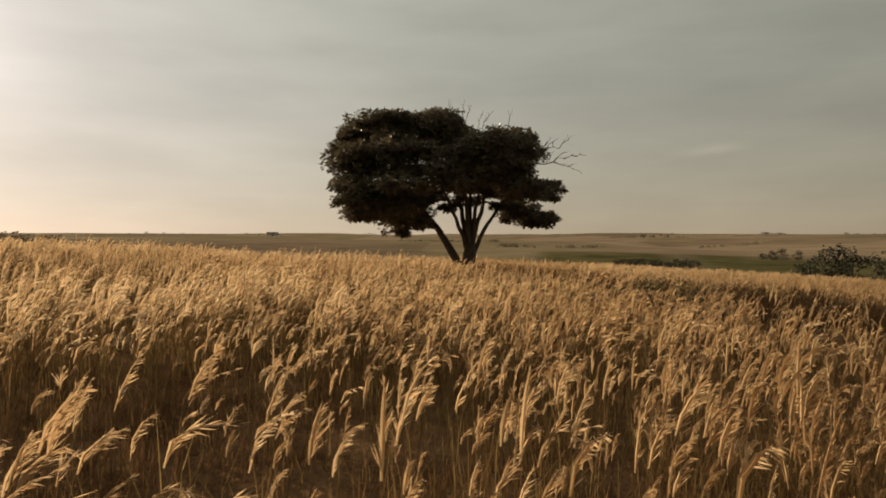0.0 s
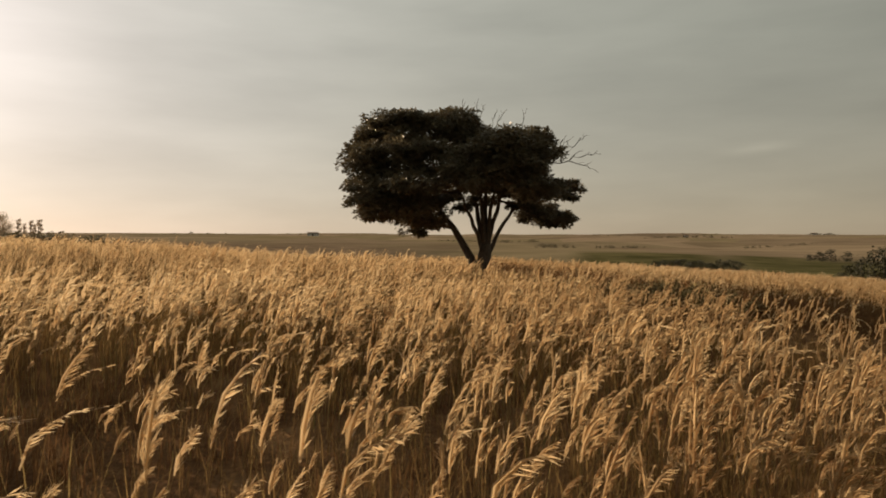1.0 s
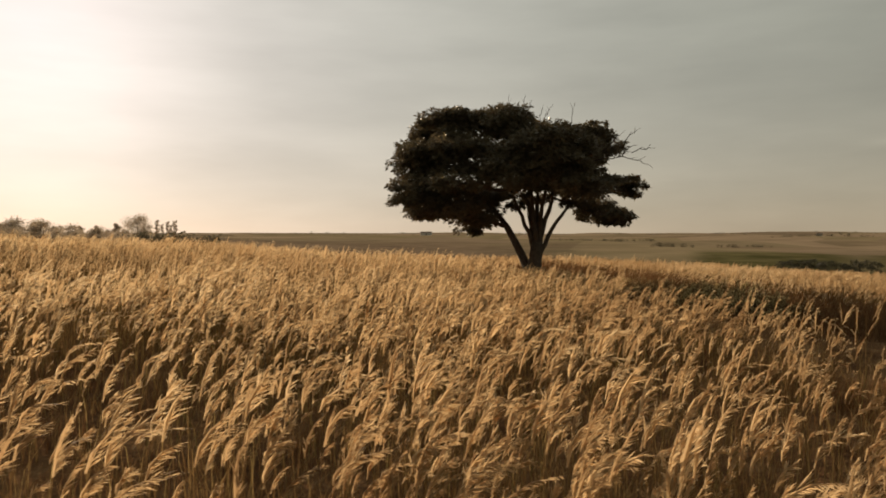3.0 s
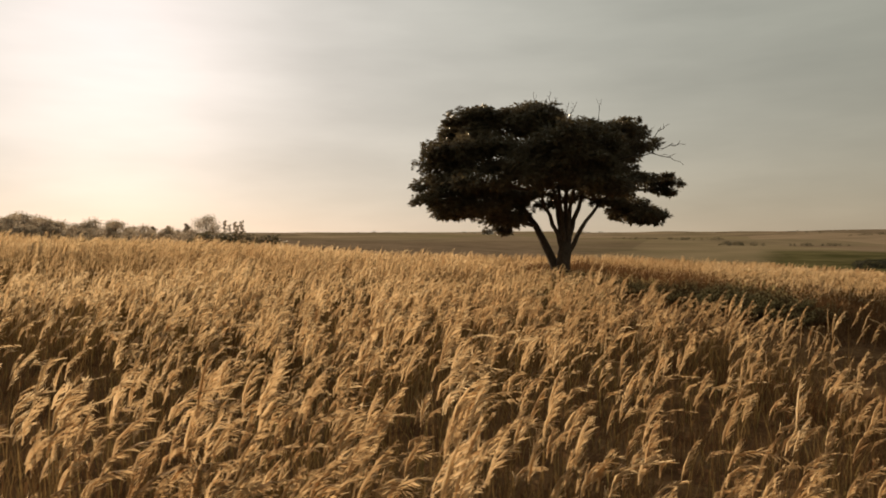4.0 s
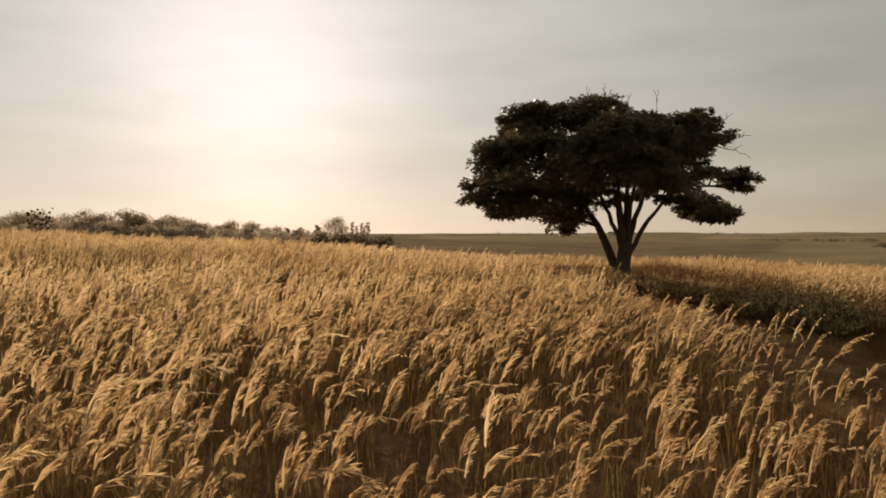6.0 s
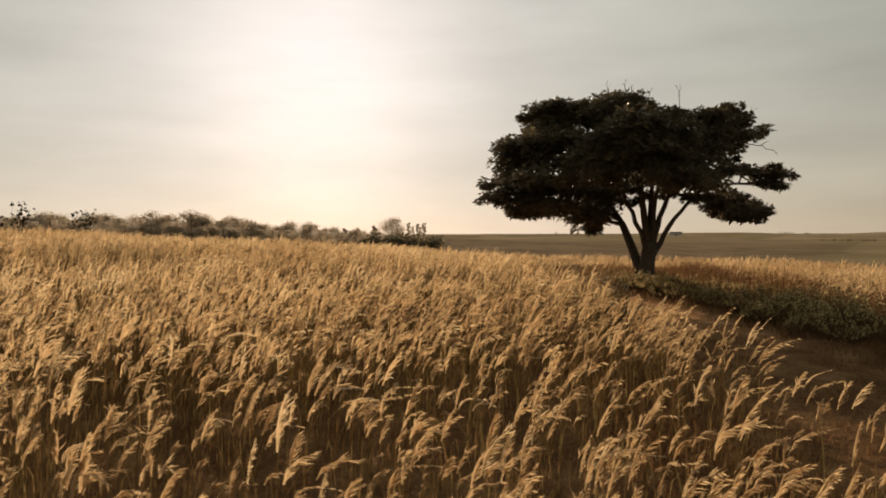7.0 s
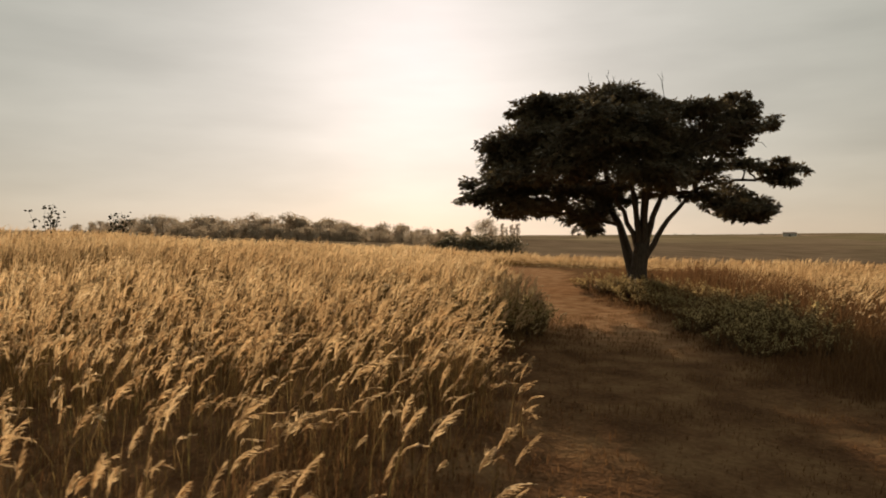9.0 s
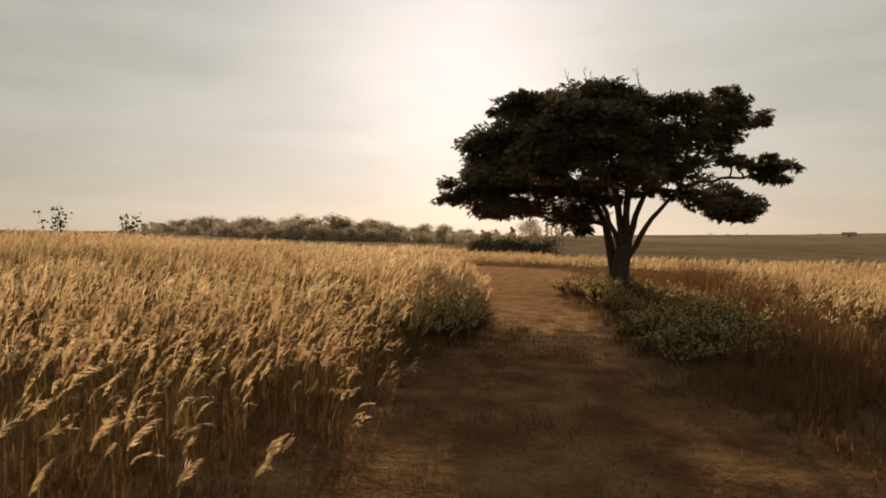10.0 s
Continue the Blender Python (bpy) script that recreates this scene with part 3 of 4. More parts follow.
def grass_density(x, y):
    """How full the stand of tall grass is, 0 to 1."""
    e = track_edge(x, y)
    full = smooth(-0.45, 0.05, e + 0.35 * smooth(16, 13, y)) * (1 - 0.30 * smooth(6.6, 8.2, x) * smooth(15.2, 13.0, y) * smooth(4.0, 2.5, e))
    # a trampled gap near the start of the flight
    along, across = (x + 2.1) * -0.5 + (y - 6.0) * 0.866, (x + 2.1) * 0.866 + (y - 6.0) * 0.5
    clear = np.hypot(along / 3.5, across / 2.4) + 0.5 * (value_noise(x, y, 6) - 0.5)
    full = full * (0.13 + 0.52 * smooth(0.70, 1.05, clear) + 0.35 * smooth(1.2, 1.75, clear))
    full = full * (1 - 0.6 * smooth(1.25, 0.7, np.hypot((x + 3.4) / 1.7, (y - 5.0) / 1.9) + 0.5 * (value_noise(x * 1.1, y * 1.1, 36) - 0.5)))
    east = (x - 8) * 0.82 + (y - 18.2) * 0.57
    full = full * (1 - smooth(-0.5, 0.5, east) * smooth(8.0, 4.5, e))
    full = full * (1 - 0.20 * smooth(3.5, 6.0, x) * smooth(14.0, 12.0, y) * smooth(3.5, 5.5, y))
    full = full * (1 - 0.40 * smooth(1.3, 0.6, np.hypot((x - 6.6) / 3.0, (y - 11.6) / 2.8) + 0.5 * (value_noise(x * 1.2, y * 1.2, 37) - 0.5)))
    full = full * (1 - 0.45 * smooth(1.3, 0.6, np.hypot((x - 4.4) / 1.9, (y - 9.6) / 1.5) + 0.5 * (value_noise(x * 1.2, y * 1.2, 38) - 0.5)))
    full = full * (1 - 0.72 * smooth(1.3, 0.6, np.hypot((x - 9.9) / 1.8, (y - 11.9) / 2.2) + 0.5 * (value_noise(x * 1.2, y * 1.2, 45) - 0.5)))
    run, off = (x - 4.5) * 0.707 + (y - 7.0) * 0.707, (y - 7.0) * 0.707 - (x - 4.5) * 0.707
    full = full * (1 - 0.38 * smooth(-1.0, 0.5, run) * smooth(8.0, 6.5, run) * smooth(1.8, 0.6, np.abs(off) + 0.8 * (value_noise(x * 1.3, y * 1.3, 46) - 0.5)))
    full = full * (0.45 + 0.55 * smooth(0.25, 0.6, value_noise(x * 0.8, y * 0.8, 5)))
    return full


def grass_height(x, y):
    h = 1.05 + 0.30 * value_noise(x * 0.3, y * 0.3, 8) + 0.12 * value_noise(x * 1.1, y * 1.1, 9)
    beyond = smooth(-1.0, 2.5, (x - 8) * 0.82 + (y - 18.2) * 0.57)  # lower stand on the tree's side of the track
    rim = 0.55 + 0.45 * smooth(-0.4, 0.6, track_edge(x, y))
    low = 0.55 + 0.45 * smooth(3.5, 10.0, track_edge(x, y))
    return h * (1 - 0.40 * beyond * (y < 60)) * (1 + (low - 1) * beyond) * rim


def scatter(n_per_m2, lo, hi, keep=True):
    """Random places in the band lo to hi metres before the flight line."""
    x0, x1, y0, y1 = -62, 62, -18, 80
    n = int((x1 - x0) * (y1 - y0) * n_per_m2)
    x, y = rng.uniform(x0, x1, n), rng.uniform(y0, y1, n)
    d = line_distance(x, y)
    ok = (d > lo) & (d <= hi)
    ok &= np.abs(x - 6) < 16 + 0.95 * np.maximum(y, 0)
    x, y = x[ok], y[ok]
    if keep:
        k = rng.random(len(x)) < grass_density(x, y)
        x, y = x[k], y[k]
    return x, y


def stalk_curve(base, h, lean_way, lean, droop, s):
    """Points of n stalks at the shares s of their height: (n, m, 3)."""
    s = np.broadcast_to(s, (len(h), np.shape(s)[-1]))
    top = np.maximum(0, s - 0.78)
    out = h[:, None] * (lean[:, None] * s ** 2 + droop[:, None] * top ** 2 * 5.0)
    up = h[:, None] * (s - 0.4 * lean[:, None] ** 2 * s ** 2 - droop[:, None] * top ** 2 * 3.4)
    return base[:, None, :] + np.stack([lean_way[:, :1] * out, lean_way[:, 1:] * out, up], -1)


def tussock(x, y, cell):
    """The nearest tussock's centre, and two numbers of its own between -0.5 and 0.5."""
    ix, iy = np.floor(x / cell), np.floor(y / cell)
    best = np.full(len(x), 1e9)
    cx, cy, kin, veer = np.zeros(len(x)), np.zeros(len(x)), np.zeros(len(x)), np.zeros(len(x))
    for dx in (-1, 0, 1):
        for dy in (-1, 0, 1):
            jx, jy = ix + dx, iy + dy
            px, py = (jx + lattice(jx, jy, 51)) * cell, (jy + lattice(jx, jy, 52)) * cell
            d = np.hypot(px - x, py - y)
            k = d < best
            best, cx, cy = np.where(k, d, best), np.where(k, px, cx), np.where(k, py, cy)
            kin, veer = np.where(k, lattice(jx, jy, 53) - 0.5, kin), np.where(k, lattice(jx, jy, 54) - 0.5, veer)
    return cx, cy, kin, veer


def plumes(soup, x, y, spikes, spike_len, spike_w, stem_w, stem_m, leaves, leaf_m, body_w, body_m, head=0.83, tallest=1.3):
    n = len(x)
    # plants stand in tussocks that lean and colour alike
    cx, cy, kin, veer = tussock(x, y, 0.6)
    x, y = x + (cx - x) * 0.42, y + (cy - y) * 0.42
    base = np.stack([x, y, land_height(x, y) - 0.02], -1)
    h = (1 + 0.22 * kin) * grass_height(x, y) * np.where(rng.random(n) < 0.52 - 0.2 * smooth(4.0, 1.0, track_edge(x, y)), rng.normal(1.03, 0.10, n), rng.uniform(0.42, 0.95, n)).clip(0.4, tallest)
    wind = np.radians(30 + 50 * (value_noise(x * 0.25, y * 0.25, 14) - 0.5) + 50 * veer) + rng.normal(0, 0.4, n)
    way = np.stack([np.cos(wind), np.sin(wind)], -1)
    lean = (0.0 + 0.11 * value_noise(x * 0.5, y * 0.5, 15) + 0.08 * (veer + 0.5) + 0.12 * smooth(5.0, 1.0, track_edge(x, y)) * smooth(3, 8, x) + rng.normal(0, 0.05, n)).clip(0, 0.5)
    droop = 0.10 + rng.uniform(0.0, 1.0, n) ** 2.0 * 0.85
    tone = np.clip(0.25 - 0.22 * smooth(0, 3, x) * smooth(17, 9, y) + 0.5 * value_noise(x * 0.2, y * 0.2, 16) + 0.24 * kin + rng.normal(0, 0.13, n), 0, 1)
    # stem
    s = np.linspace(0, 1, stem_m)
    c = stalk_curve(base, h, way, lean, droop, s)
    ang = rng.uniform(0, 6.28, n)
    side = np.stack([np.cos(ang), np.sin(ang), np.zeros(n)], -1)[:, None, :]
    w = stem_w * (1 - 0.6 * s)[None, :, None]
    # half tone puts some of the shade below the plumes into the stems
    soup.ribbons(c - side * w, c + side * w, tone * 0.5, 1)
    # plume
    size = (0.55 + 0.85 * rng.random(n) ** 1.5) * (1 - 0.22 * smooth(3.5, 7.5, x) * smooth(24, 16, y))
    size = size * (1 - 0.72 * smooth(1.25, 0.6, np.hypot((x + 9.8) / 4.2, (y - 16.4) / 3.0) + 0.6 * (value_noise(x * 1.1, y * 1.1, 44) - 0.5)))  # one patch of smaller plumes
    sj = head + (1 - head) * (np.arange(spikes) / max(spikes - 1, 1))[None, :] + rng.uniform(-0.01, 0.01, (n, spikes))
    sj = sj.clip(0.5, 1.0)
    p = stalk_curve(base, h, way, lean, droop, sj)
    q = stalk_curve(base, h, way, lean, droop, sj + 0.02)
    tan = unit(q - p)
    bunch = -(-spikes // 4)
    out = np.repeat(rng.normal(0, 1, (n, bunch, 3)), 4, 1)[:, :spikes] + rng.normal(0, 0.28, (n, spikes, 3))
    out[..., :2] += way[:, None, :] * 1.9
    out -= tan * (out * tan).sum(-1, keepdims=True)
    spread = rng.uniform(0.22, 0.75, (n, spikes, 1))
    d = unit(tan + unit(out) * spread + np.array((0, 0, -0.22)))
    rel = (sj - head) / (1 - head)
    ln = spike_len * size[:, None] * (0.55 + 0.45 * np.sin(np.clip(rel * 0.8 + 0.25, 0, 1) * math.pi)) * rng.uniform(0.7, 1.2, (n, spikes))
    sw = unit(np.cross(d, rng.normal(size=(n, spikes, 3)))) * spike_w
    tip = p + d * ln[..., None]
    mid = p + d * ln[..., None] * 0.45
    tri = np.stack([p, mid + sw, tip, mid - sw], 2).reshape(-1, 4, 3)
    soup.add(tri, np.clip(np.repeat(tone, spikes) + rng.normal(0, 0.08, n * spikes), 0, 1), 0)
    # the dense body of the plume, two crossed ribbons along its axis
    sb = np.linspace(head - 0.02, 1.02, body_m)
    cb = stalk_curve(base, h, way, lean, droop, sb)
    shape = np.sin(np.clip((sb - head + 0.04) / (1.07 - head), 0, 1) * math.pi) ** 0.7 * np.linspace(1.15, 0.75, body_m)
    for turn in (0.0, 1.5):
        fr = np.stack([np.cos(ang + turn), np.sin(ang + turn), np.zeros(n)], -1)[:, None, :]
        wb = body_w * size[:, None, None] * shape[None, :, None]
        soup.ribbons(cb - fr * wb, cb + fr * wb, np.clip(tone - 0.1, 0, 1), 0)
    # blades
    if leaves:
        blades(soup, np.repeat(x, leaves) + rng.normal(0, 0.03, n * leaves), np.repeat(y, leaves) + rng.normal(0, 0.03, n * leaves), np.repeat(h, leaves) * rng.uniform(0.45, 0.95, n * leaves), stem_w * 1.6, leaf_m)


def blades(soup, x, y, h, width, m, mat=1, arch=0.55):
    n = len(x)
    base = np.stack([x, y, land_height(x, y) - 0.02], -1)
    ang = rng.uniform(0, 6.28, n)
    way = np.stack([np.cos(ang) + 0.3, np.sin(ang) + 0.2], -1)
    bend = rng.uniform(0.1, arch, n)
    s = np.linspace(0, 1, m)[None, :]
    out = h[:, None] * bend[:, None] * s ** 2
    up = h[:, None] * (s - 0.45 * bend[:, None] * s ** 3)
    c = base[:, None, :] + np.stack([way[:, :1] * out, way[:, 1:] * out, up], -1)
    side = unit(np.stack([-way[:, 1], way[:, 0], np.zeros(n)], -1))[:, None, :]
    w = width * rng.uniform(0.7, 1.4, n)[:, None, None] * (1.0 - 0.85 * s ** 2)[..., None]
    soup.ribbons(c - side * w, c + side * w, rng.random(n) * 0.75 + 0.25 * value_noise(x * 0.7, y * 0.7, 17), mat)


def build_grass():
    stand, under = Soup(), Soup()
    x, y = scatter(44, -1.5, 6.0)
    plumes(stand, x, y, 36, 0.118, 0.0039, 0.0024, 4, 2, 3, 0.0125, 4, 0.78)
    x, y = scatter(48, 6.0, 13)
    plumes(stand, x, y, 14, 0.13, 0.0074, 0.0034, 3, 1, 3, 0.014, 3, 0.77)
    x, y = scatter(46, 13, 30)
    plumes(stand, x, y, 4, 0.16, 0.012, 0.004, 2, 1, 2, 0.018, 3, 0.72, 1.12)
    x, y = scatter(16, 30, 70)
    plumes(stand, x, y, 1, 0.16, 0.026, 0.008, 2, 0, 2, 0.032, 3, 0.66, 1.06)
    x, y = scatter(10, -14, -1.5)
    plumes(stand, x, y, 2, 0.15, 0.018, 0.005, 2, 0, 2, 0.028, 3)
    x, y = scatter(54, -1.5, 12)
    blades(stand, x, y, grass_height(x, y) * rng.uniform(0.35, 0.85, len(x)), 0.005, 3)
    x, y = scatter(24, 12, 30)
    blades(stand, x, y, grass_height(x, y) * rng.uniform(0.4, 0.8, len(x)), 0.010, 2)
    # plumeless growth on the tree's side of the track
    x, y = scatter(85, 3, 34, keep=False)
    e = track_edge(x, y)
    k = (e > -0.3) & (e < np.where((x - 8) * 0.82 + (y - 18.2) * 0.57 > 0, 9.0, 1.8)) & (rng.random(len(x)) < smooth(9.0, 5.5, e))
    x, y = x[k], y[k]
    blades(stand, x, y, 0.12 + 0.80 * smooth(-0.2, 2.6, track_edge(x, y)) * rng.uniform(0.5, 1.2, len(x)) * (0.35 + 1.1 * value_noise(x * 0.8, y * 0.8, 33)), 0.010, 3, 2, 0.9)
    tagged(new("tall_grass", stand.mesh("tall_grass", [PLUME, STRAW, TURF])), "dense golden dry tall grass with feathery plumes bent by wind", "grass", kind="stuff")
    # thin dark undergrowth in the trampled gap
    x, y = scatter(60, 1.5, 11, keep=False)
    k = (grass_density(x, y) < 0.35) & (track_edge(x, y) > 3) & (rng.random(len(x)) < 0.2 + 0.8 * smooth(0.35, 0.6, value_noise(x * 1.5, y * 1.5, 39)))
    x, y = x[k], y[k]
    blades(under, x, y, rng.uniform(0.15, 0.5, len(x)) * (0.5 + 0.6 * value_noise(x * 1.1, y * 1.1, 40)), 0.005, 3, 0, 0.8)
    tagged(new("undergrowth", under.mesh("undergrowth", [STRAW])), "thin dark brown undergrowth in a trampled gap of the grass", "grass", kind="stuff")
    # short dry growth on the track and in the gaps
    low = Soup()
    x, y = scatter(150, -4, 19, keep=False)
    k = (track_edge(x, y) < 0.6) | (grass_density(x, y) < 0.3)
    k &= rng.random(len(x)) < 0.25 + 0.75 * smooth(0.35, 0.6, value_noise(x * 1.3, y * 1.3, 31))
    x, y = x[k], y[k]
    h = 0.05 + 0.16 * value_noise(x * 1.7, y * 1.7, 30) ** 2 + rng.uniform(0, 0.05, len(x))
    blades(low, x, y, h * (1 + 1.5 * smooth(-0.5, 0.6, track_edge(x, y))), 0.006, 3, 0, 0.7)
    tagged(new("short_grass", low.mesh("short_grass", [TURF])), "short trampled brown grass growing on the farm track", "grass", kind="stuff")


build_grass()


# ---- shrubs, saplings and far trees ----
def simple_tree(name, label, height, radius, leaf_from, leaves, leaf, seed, material_of_leaf, category="tree", group="", flat=1.0, clumps=9, stem=0.03):
    """A trunk with a crown of leaf clumps; origin at its foot."""
    r = np.random.default_rng(seed)
    tree = tagged(new(name), label, category, group)
    top = height - 0.4 * radius * flat
    pts = curve_points((0, 0, -0.3), (r.normal(0, 0.03) * height, 0, top), 0, 6, 0.012 * height, r)
    part("trunk", tube(pts, np.linspace(stem * height, 0.2 * stem * height, 6), 7, 0.05, seed), tree)
    crown = Soup()
    for k in range(clumps):
        z = leaf_from + (height - leaf_from) * (k + 0.5) / clumps
        u = (z - leaf_from) / max(height - leaf_from, 0.1)
        reach = radius * math.sqrt(max(0.08, 1 - (2 * u - 0.85) ** 2)) * 0.62
        a = r.uniform(0, 6.28)
        c = (math.cos(a) * reach, math.sin(a) * reach, z - 0.25 * radius * flat)
        one = leaf_clump(c, radius * r.uniform(0.45, 0.65), 0.75 * flat, leaves // clumps, leaf, seed * 50 + k)
        crown.verts += one.verts
        crown.faces.append(one.faces[0] + crown.count)
        crown.sizes += one.sizes
        crown.mats += one.mats
        crown.tones += one.tones
        crown.count += one.count
    peak = max(float(v[:, 2].max()) for v in crown.verts)
    for v in crown.verts:
        v[:, 2] *= height / peak
    part("crown", crown.mesh("crown", [material_of_leaf]), tree)
    return tree


def placed(tree, x, y, size, turn, sink=0.0, wide=1.0):
    return Matrix.LocRotScale((x, y, float(land_height(x, y)) - sink), Euler((0, 0, turn)), (size * wide, size * wide, size))


def polar(h, r):
    return r * math.sin(radians(h)), r * math.cos(radians(h))


def plant(kinds, spots):
    """Each first spot takes the tree itself, the others copies; spots: x, y, size, width."""
    r = np.random.default_rng(99)
    own = {}
    for i, (x, y, size, wide) in enumerate(spots):
        kind = kinds[i % len(kinds)]
        m = placed(kind, x, y, size, r.uniform(0, 6.28), 0.0, wide)
        if i < len(kinds):
            own[kind] = m
        else:
            copy_thing(kind, m)
    for kind, m in own.items():
        kind.matrix_basis = m


def build_far_trees():
    r = np.random.default_rng(17)
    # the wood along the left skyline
    wood = [simple_tree("wood_tree", "broadleaf tree in a distant dark hazy wood", 10, 5.0, -0.6, 2800, 0.60, 400 + k, HAZED_LEAF, "tree", "trees of the far wood", clumps=14) for k in range(4)]
    spots = []
    for h in np.arange(-66.3, -37, 0.75):
        for row in range(3):
            rr = 418 + 32 * row + r.uniform(-10, 10)
            tall = np.interp(h, [-67.4, -64, -60, -56, -52.5, -48, -44, -38], [0.75, 1.2, 1.8, 1.95, 2.4, 2.15, 1.85, 1.3])
            spots.append((*polar(h + r.uniform(-0.5, 0.5), rr), (0.88 * tall - 0.2) * (r.uniform(0.62, 1.06) if row else r.uniform(0.35, 0.6)), r.uniform(1.0, 1.6)))
    plant(wood, spots)
    big = simple_tree("round_tree", "large round-crowned tree on the far ridge", 26, 15.0, 0.2, 12000, 0.85, 420, HAZED_LEAF, clumps=30)
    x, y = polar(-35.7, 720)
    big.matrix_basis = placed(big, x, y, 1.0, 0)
    small = simple_tree("field_tree", "small round tree on the far ridge", 9, 2.6, 3.0, 1800, 0.6, 421, HAZED_LEAF, group="trees on the far ridge")
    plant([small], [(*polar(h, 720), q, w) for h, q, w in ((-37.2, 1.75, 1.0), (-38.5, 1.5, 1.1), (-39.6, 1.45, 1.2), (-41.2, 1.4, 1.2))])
    slim = simple_tree("cypress", "slender upright cypress on the far ridge", 11, 1.5, 0.5, 1400, 0.55, 422, HAZED_LEAF, group="row of cypresses", flat=1.6, clumps=10, stem=0.015)
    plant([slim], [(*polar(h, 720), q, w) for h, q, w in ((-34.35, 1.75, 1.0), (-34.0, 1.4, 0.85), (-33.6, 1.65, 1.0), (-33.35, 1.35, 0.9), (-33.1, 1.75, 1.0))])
    # the dark thicket beyond the field
    bush = simple_tree("thicket_bush", "dense dark bush in a thicket beyond the field", 4.6, 2.6, 0.3, 1200, 0.4, 423, HEDGE_LEAF, "bush", "thicket bushes", clumps=8)
    spots = []
    for k in range(9):
        q = k / 8 - 0.5
        x, y = -84 + q * 13, 134 + q * 9 + r.uniform(-1.5, 1.5)
        z = float(land_height(x, y))
        spots.append((x, y, (2.6 + (0.35 if k < 5 else -0.2) - z) / 4.6 * r.uniform(0.93, 1.03), 1.35))
    plant([bush], spots)
    # valley on the right: groves, hedges and single trees
    valley = [simple_tree("valley_tree", "dark broad tree in the green valley", 10, 5.0, 0.3, 900, 0.8, 430 + k, DARK_LEAF, "tree", "valley trees") for k in range(3)]
    spots = [(*polar(h, d), q, w) for h, d, q, w in ((28.0, 300, 1.05, 0.9), (29.3, 290, 1.45, 1.1), (30.4, 300, 1.25, 1.2), (31.8, 310, 1.1, 1.0), (33.5, 320, 1.0, 1.0), (27.0, 330, 0.7, 1.0),
             (35.5, 330, 0.9, 1.2), (30.0, 420, 0.8, 1.1), (25.2, 720, 0.9, 1.2), (25.9, 730, 1.1, 1.3), (26.9, 735, 0.9, 1.2), (24.6, 715, 0.6, 1.4))]
    for h in np.arange(13.8, 20.2, 0.36):
        spots.append((*polar(h, 500 + r.uniform(-45, 45)), r.uniform(0.45, 0.7), r.uniform(1.2, 1.7)))
    plant(valley, spots)
    hedge = [simple_tree("hedge_tree", "low hedgerow tree between distant hazy fields", 10, 5.0, 0.3, 200, 1.15, 440 + k, HEDGE_LEAF, "tree", "hedgerow trees") for k in range(3)]
    spots = []
    for h0, d, n, spread in ((33.5, 1050, 24, 4.0), (29.5, 1080, 12, 2.0), (11.0, 1150, 18, 4.0), (6.0, 1000, 14, 3.0), (22.5, 1400, 20, 5.0), (3.0, 1350, 16, 4.0), (16.0, 1900, 24, 7.0), (-2.0, 1600, 20, 6.0)):
        for k in range(n):
            q = r.uniform(-0.5, 0.5) * spread
            spots.append((*polar(h0 + q, d + 30 * q + r.normal(0, 10)), r.uniform(0.3, 0.62), r.uniform(1.2, 2.4)))
    for h0, n in ((-13.6, 5), (9.8, 8), (25.2, 14), (-22, 4), (2.0, 6), (17.0, 9), (31.0, 9), (-5.3, 6)):
        for k in range(n):
            spots.append((*polar(h0 + r.normal(0, 1.0), 3300 + r.uniform(-200, 200)), r.uniform(0.4, 0.9), r.uniform(2.0, 4.5)))
    plant(hedge, spots)


def build_sapling(name, label, x, y, top, seed):
    """A thin many-stemmed young tree with few leaves."""
    r = np.random.default_rng(seed)
    tree = tagged(new(name), label, "sapling", "saplings in the field")
    z = float(land_height(x, y))
    leaves = Soup()
    for k in range(7):
        a = r.uniform(0, 6.28)
        end = (math.cos(a) * r.uniform(0.35, 0.95), math.sin(a) * r.uniform(0.35, 0.95), (top - z) * r.uniform(0.75, 1.0))
        p = curve_points((0, 0, 0), end, 0.05, 7, 0.04, r)
        part("stem", tube(p, np.linspace(0.022, 0.006, 7), 5, 0.05, seed + k), tree)
        for c in list(p[4:]) * 2:
            n = 2
            pos = c + r.normal(0, 0.10, (n, 3))
            way = unit(r.normal(size=(n, 3)))
            side = unit(np.cross(way, r.normal(size=(n, 3))))
            leaves.add(np.stack([pos, pos + way * 0.09 + side * 0.085, pos + way * 0.19, pos + way * 0.09 - side * 0.085], 1), r.random(n))
    part("leaves", leaves.mesh("leaves", [DARK_LEAF]), tree)
    tree.matrix_basis = pose(x, y, z)


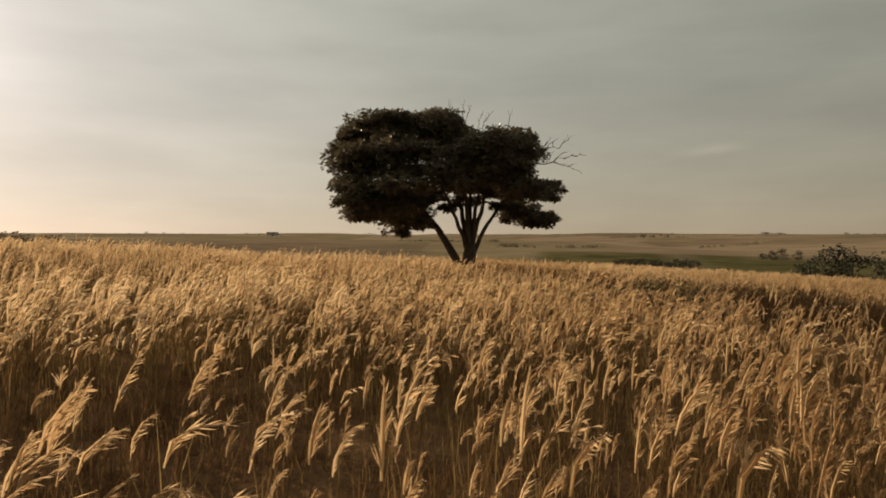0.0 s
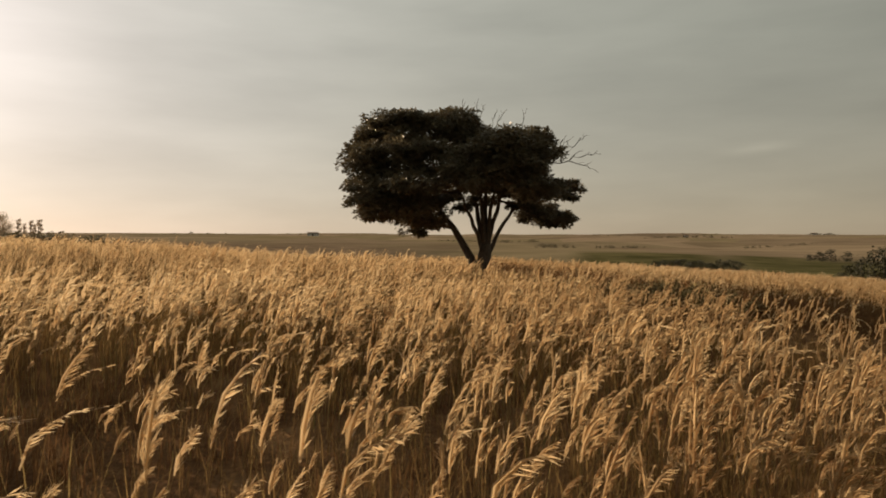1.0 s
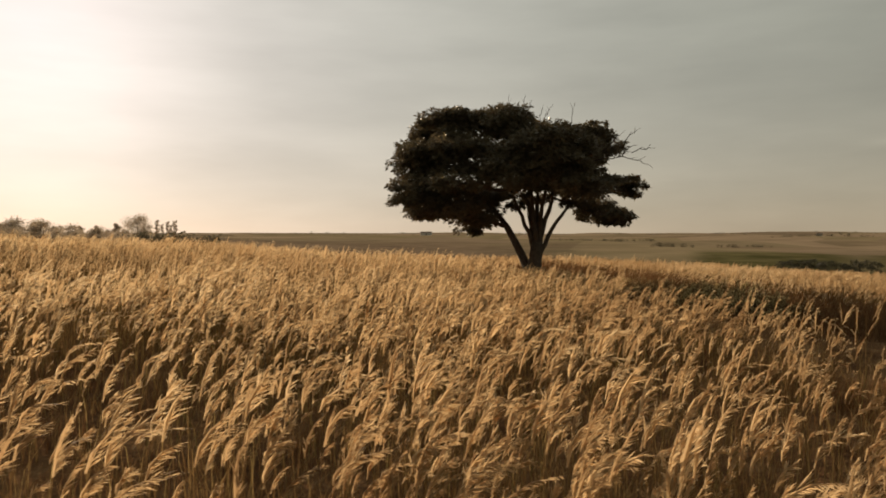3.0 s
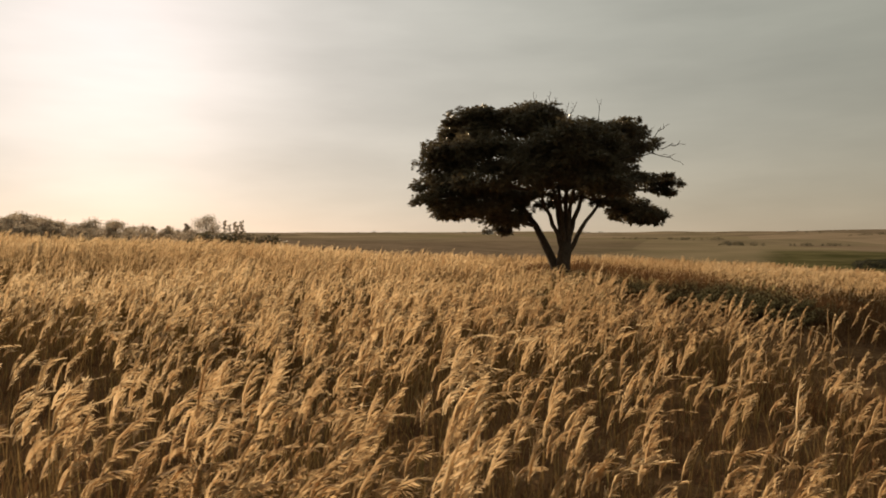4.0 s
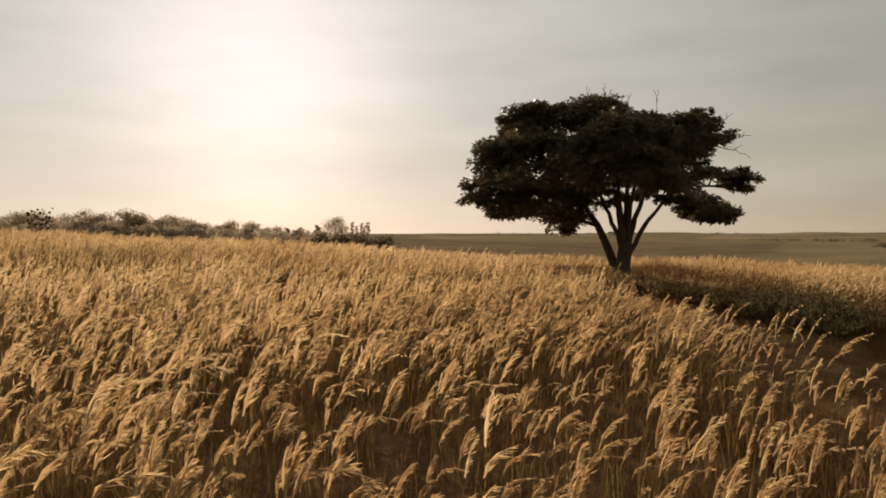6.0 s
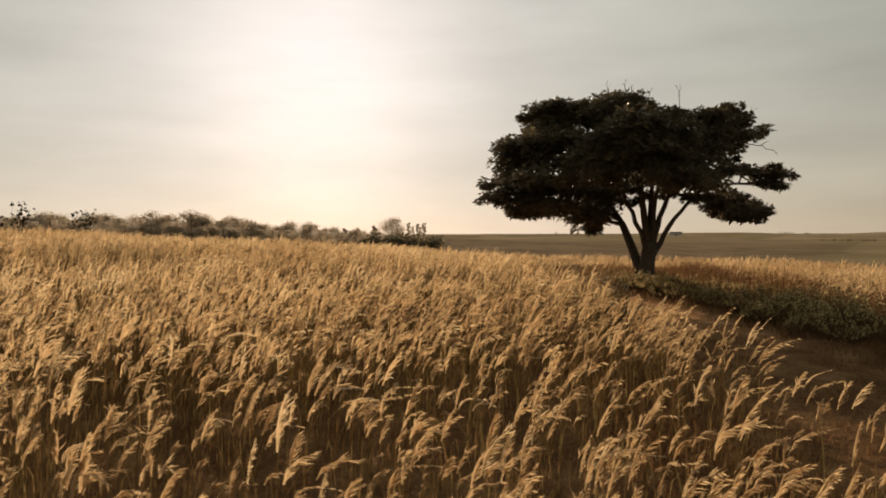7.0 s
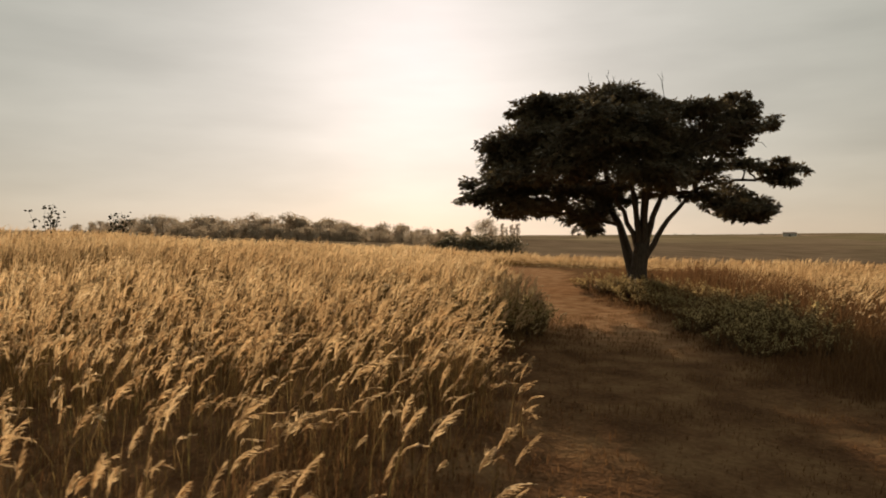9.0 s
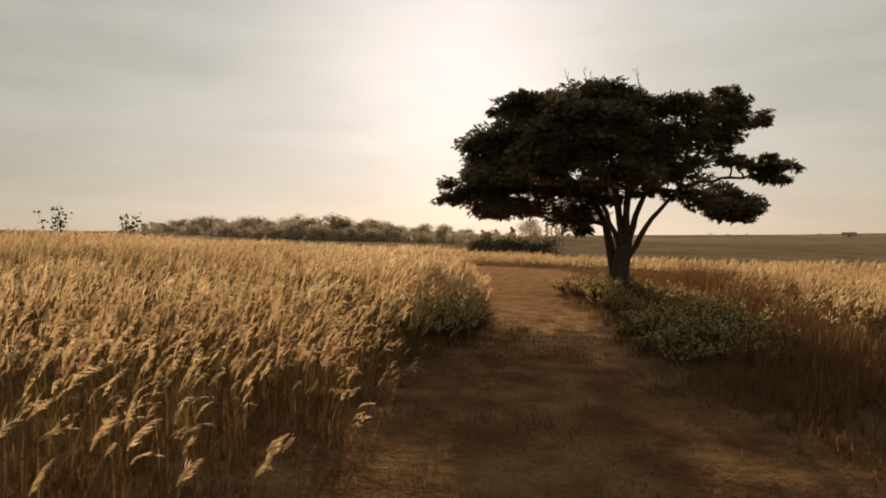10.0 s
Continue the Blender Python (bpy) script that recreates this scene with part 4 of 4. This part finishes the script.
def weed_clump(name, label, wide, seed, group):
    """A rounded clump of leafy stems; origin at its foot, one metre high."""
    r = np.random.default_rng(seed)
    weed = tagged(new(name), label, "weed", group)
    s = Soup()
    n, m = 60, 44
    a, d = r.uniform(0, 6.28, n), np.sqrt(r.random(n)) * wide
    foot = np.stack([np.cos(a) * d, np.sin(a) * d, np.zeros(n)], -1)
    rise = np.stack([foot[:, 0] * 0.4 + 0.06, foot[:, 1] * 0.4, r.uniform(0.45, 1.0, n) * (1 - 0.45 * (d / wide) ** 2)], -1)
    stems = foot[:, None, :] + np.linspace(0, 1, 4)[None, :, None] * rise[:, None, :]
    side = unit(r.normal(size=(n, 1, 3)) * (1, 1, 0)) * 0.006
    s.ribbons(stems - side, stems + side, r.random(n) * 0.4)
    t = r.uniform(0.1, 1.0, (n, m, 1))
    pos = (foot[:, None, :] + t * rise[:, None, :] + r.normal(0, 0.02, (n, m, 3))).reshape(-1, 3)
    way = unit(r.normal(size=(n * m, 3)) + (0, 0, 0.3))
    sd = unit(np.cross(way, r.normal(size=(n * m, 3))))
    ln = r.uniform(0.035, 0.095, (n * m, 1))
    # tone rises with height: painted shade at the foot, painted sun at the tips
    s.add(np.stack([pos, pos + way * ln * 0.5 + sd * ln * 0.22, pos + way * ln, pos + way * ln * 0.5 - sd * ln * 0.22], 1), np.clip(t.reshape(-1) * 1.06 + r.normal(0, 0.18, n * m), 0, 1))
    part("stems_and_leaves", s.mesh("weed", [WEED_LIT_TOPS]), weed)
    return weed


def build_weeds():
    """Leafy weeds round the tree's foot and along both edges of the track, thicker brush on the tree's side."""
    r = np.random.default_rng(61)
    kinds = [weed_clump("weed", "leafy brown-green weed clump at the edge of the track", 0.75, 610 + k, "weeds by the track") for k in range(4)]
    spots = [(2.6, 29.6, 0.85), (3.3, 28.6, 0.8), (2.2, 30.6, 0.85), (1.4, 30.4, 0.8), (1.0, 31.4, 0.85), (2.2, 31.6, 0.8), (3.2, 30.6, 0.7), (0.2, 31.2, 0.75), (2.9, 32.2, 0.75), (4.1, 31.6, 0.7), (4.8, 30.4, 0.65), (5.8, 31.2, 0.65),
             (6.6, 29.8, 0.6), (8.2, 30.2, 0.6), (1.4, 23.3, 0.9), (2.0, 22.5, 1.05), (2.7, 21.8, 1.1), (1.9, 21.6, 0.95), (3.3, 21.0, 1.0), (2.6, 20.8, 0.9), (4.0, 20.3, 0.8)]
    # brush along the edge on the tree's side
    while len(spots) < 44:
        x, y = r.uniform(3.5, 10), r.uniform(22.0, 30.0)
        e = float(track_edge(np.array(x), np.array(y)))
        if (x - 8) * 0.82 + (y - 18.2) * 0.57 > 0 and 0.35 < e < 3.0 and all(math.hypot(x - p[0], y - p[1]) > 0.75 for p in spots):
            spots.append((x, y, (0.35 + 0.75 * r.random() ** 1.5) * (0.65 + 0.35 * min(1.0, e / 1.2))))
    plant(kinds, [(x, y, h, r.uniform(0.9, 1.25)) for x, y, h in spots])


build_far_trees()
build_sapling("sapling", "thin young tree with sparse dark leaves in the grass", -26.9, 21.8, 4.0, 71)
build_sapling("sapling", "bushy young tree with sparse dark leaves in the grass", -30.1, 27.2, 4.0, 81)
build_weeds()


# ---- far farm buildings ----
def plain_material(name, dark, light, scale, rough=0.85):
    m, n, l = material(name)
    tc = n.new("ShaderNodeTexCoord")
    t = n.new("ShaderNodeTexNoise")
    t.inputs["Scale"].default_value, t.inputs["Detail"].default_value = scale, 6
    r = ramp(n, [(0.3, dark), (0.7, light)])
    p = n.new("ShaderNodeBsdfPrincipled")
    p.inputs["Roughness"].default_value = rough
    o = n.new("ShaderNodeOutputMaterial")
    l.new(tc.outputs["Object"], t.inputs["Vector"])
    l.new(t.outputs["Fac"], r.inputs["Fac"])
    l.new(r.outputs["Color"], p.inputs["Base Color"])
    l.new(p.outputs["BSDF"], o.inputs["Surface"])
    return m


PLASTER = plain_material("pale_plaster", (0.55, 0.50, 0.43), (0.75, 0.70, 0.62), 0.6)
ROOFING = plain_material("dull_roofing", (0.16, 0.10, 0.07), (0.28, 0.19, 0.14), 0.8)
BOARDS = plain_material("dark_boards", (0.05, 0.035, 0.025), (0.10, 0.07, 0.05), 2.0)


def block(x0, x1, y0, y1, z0, z1, mat):
    bm = bmesh.new()
    bmesh.ops.create_cube(bm, size=1.0, matrix=Matrix.LocRotScale(((x0 + x1) / 2, (y0 + y1) / 2, (z0 + z1) / 2), None, (x1 - x0, y1 - y0, z1 - z0)))
    bmesh.ops.bevel(bm, geom=bm.edges[:], offset=0.05, segments=1, affect="EDGES")
    me = bpy.data.meshes.new("block")
    bm.to_mesh(me)
    bm.free()
    me.materials.append(mat)
    return me


def gable(w, d, z, rise, over, mat):
    """A pitched roof with thickness, ridge along x."""
    bm = bmesh.new()
    ring = [(-d / 2 - over, z - 0.2), (0, z + rise), (d / 2 + over, z - 0.2), (d / 2 + over, z + 0.05), (0, z + rise + 0.3), (-d / 2 - over, z + 0.05)]
    a = [bm.verts.new((-w / 2 - over, y, q)) for y, q in ring]
    b = [bm.verts.new((w / 2 + over, y, q)) for y, q in ring]
    for k in range(6):
        bm.faces.new((a[k], b[k], b[(k + 1) % 6], a[(k + 1) % 6]))
    for side in (a[::-1], b):
        bm.faces.new((side[0], side[1], side[4], side[5])), bm.faces.new((side[1], side[2], side[3], side[4]))
    bmesh.ops.recalc_face_normals(bm, faces=bm.faces[:])
    me = bpy.data.meshes.new("roof")
    bm.to_mesh(me)
    bm.free()
    me.materials.append(mat)
    return me


def build_farm(name, label, h, r, w, d, z, rise, openings):
    x, y = polar(h, r)
    farm = tagged(new(name), label, "building")
    part("wall", block(-w / 2, w / 2, -d / 2, d / 2, -1.5, z, PLASTER), farm)
    part("roof", gable(w, d, z, rise, 0.6, ROOFING), farm, "dull brown pitched roof")
    for k in range(openings):
        c = -w / 2 + w * (k + 0.5) / openings
        if k == openings // 2:
            part("door", block(c - 0.08 * w, c + 0.08 * w, -d / 2 - 0.12, -d / 2 + 0.1, -0.5, 0.7 * z, BOARDS), farm, "dark boarded door")
        else:
            part("window", block(c - 0.05 * w, c + 0.05 * w, -d / 2 - 0.08, -d / 2 + 0.1, 0.4 * z, 0.7 * z, BOARDS), farm, "small dark window")
    farm.matrix_basis = pose(x, y, float(land_height(x, y)), 0, 0, -h)


build_farm("barn", "long pale barn with brown roof on the far ridge", -13.7, 2900, 46, 16, 9, 5, 5)
build_farm("farmhouse", "small white farmhouse among the distant fields", 16.0, 1950, 12, 8, 4.5, 2.5, 3)
build_farm("farmhouse", "white farmhouse on the distant plateau", 24.8, 2950, 16, 9, 5, 3, 3)
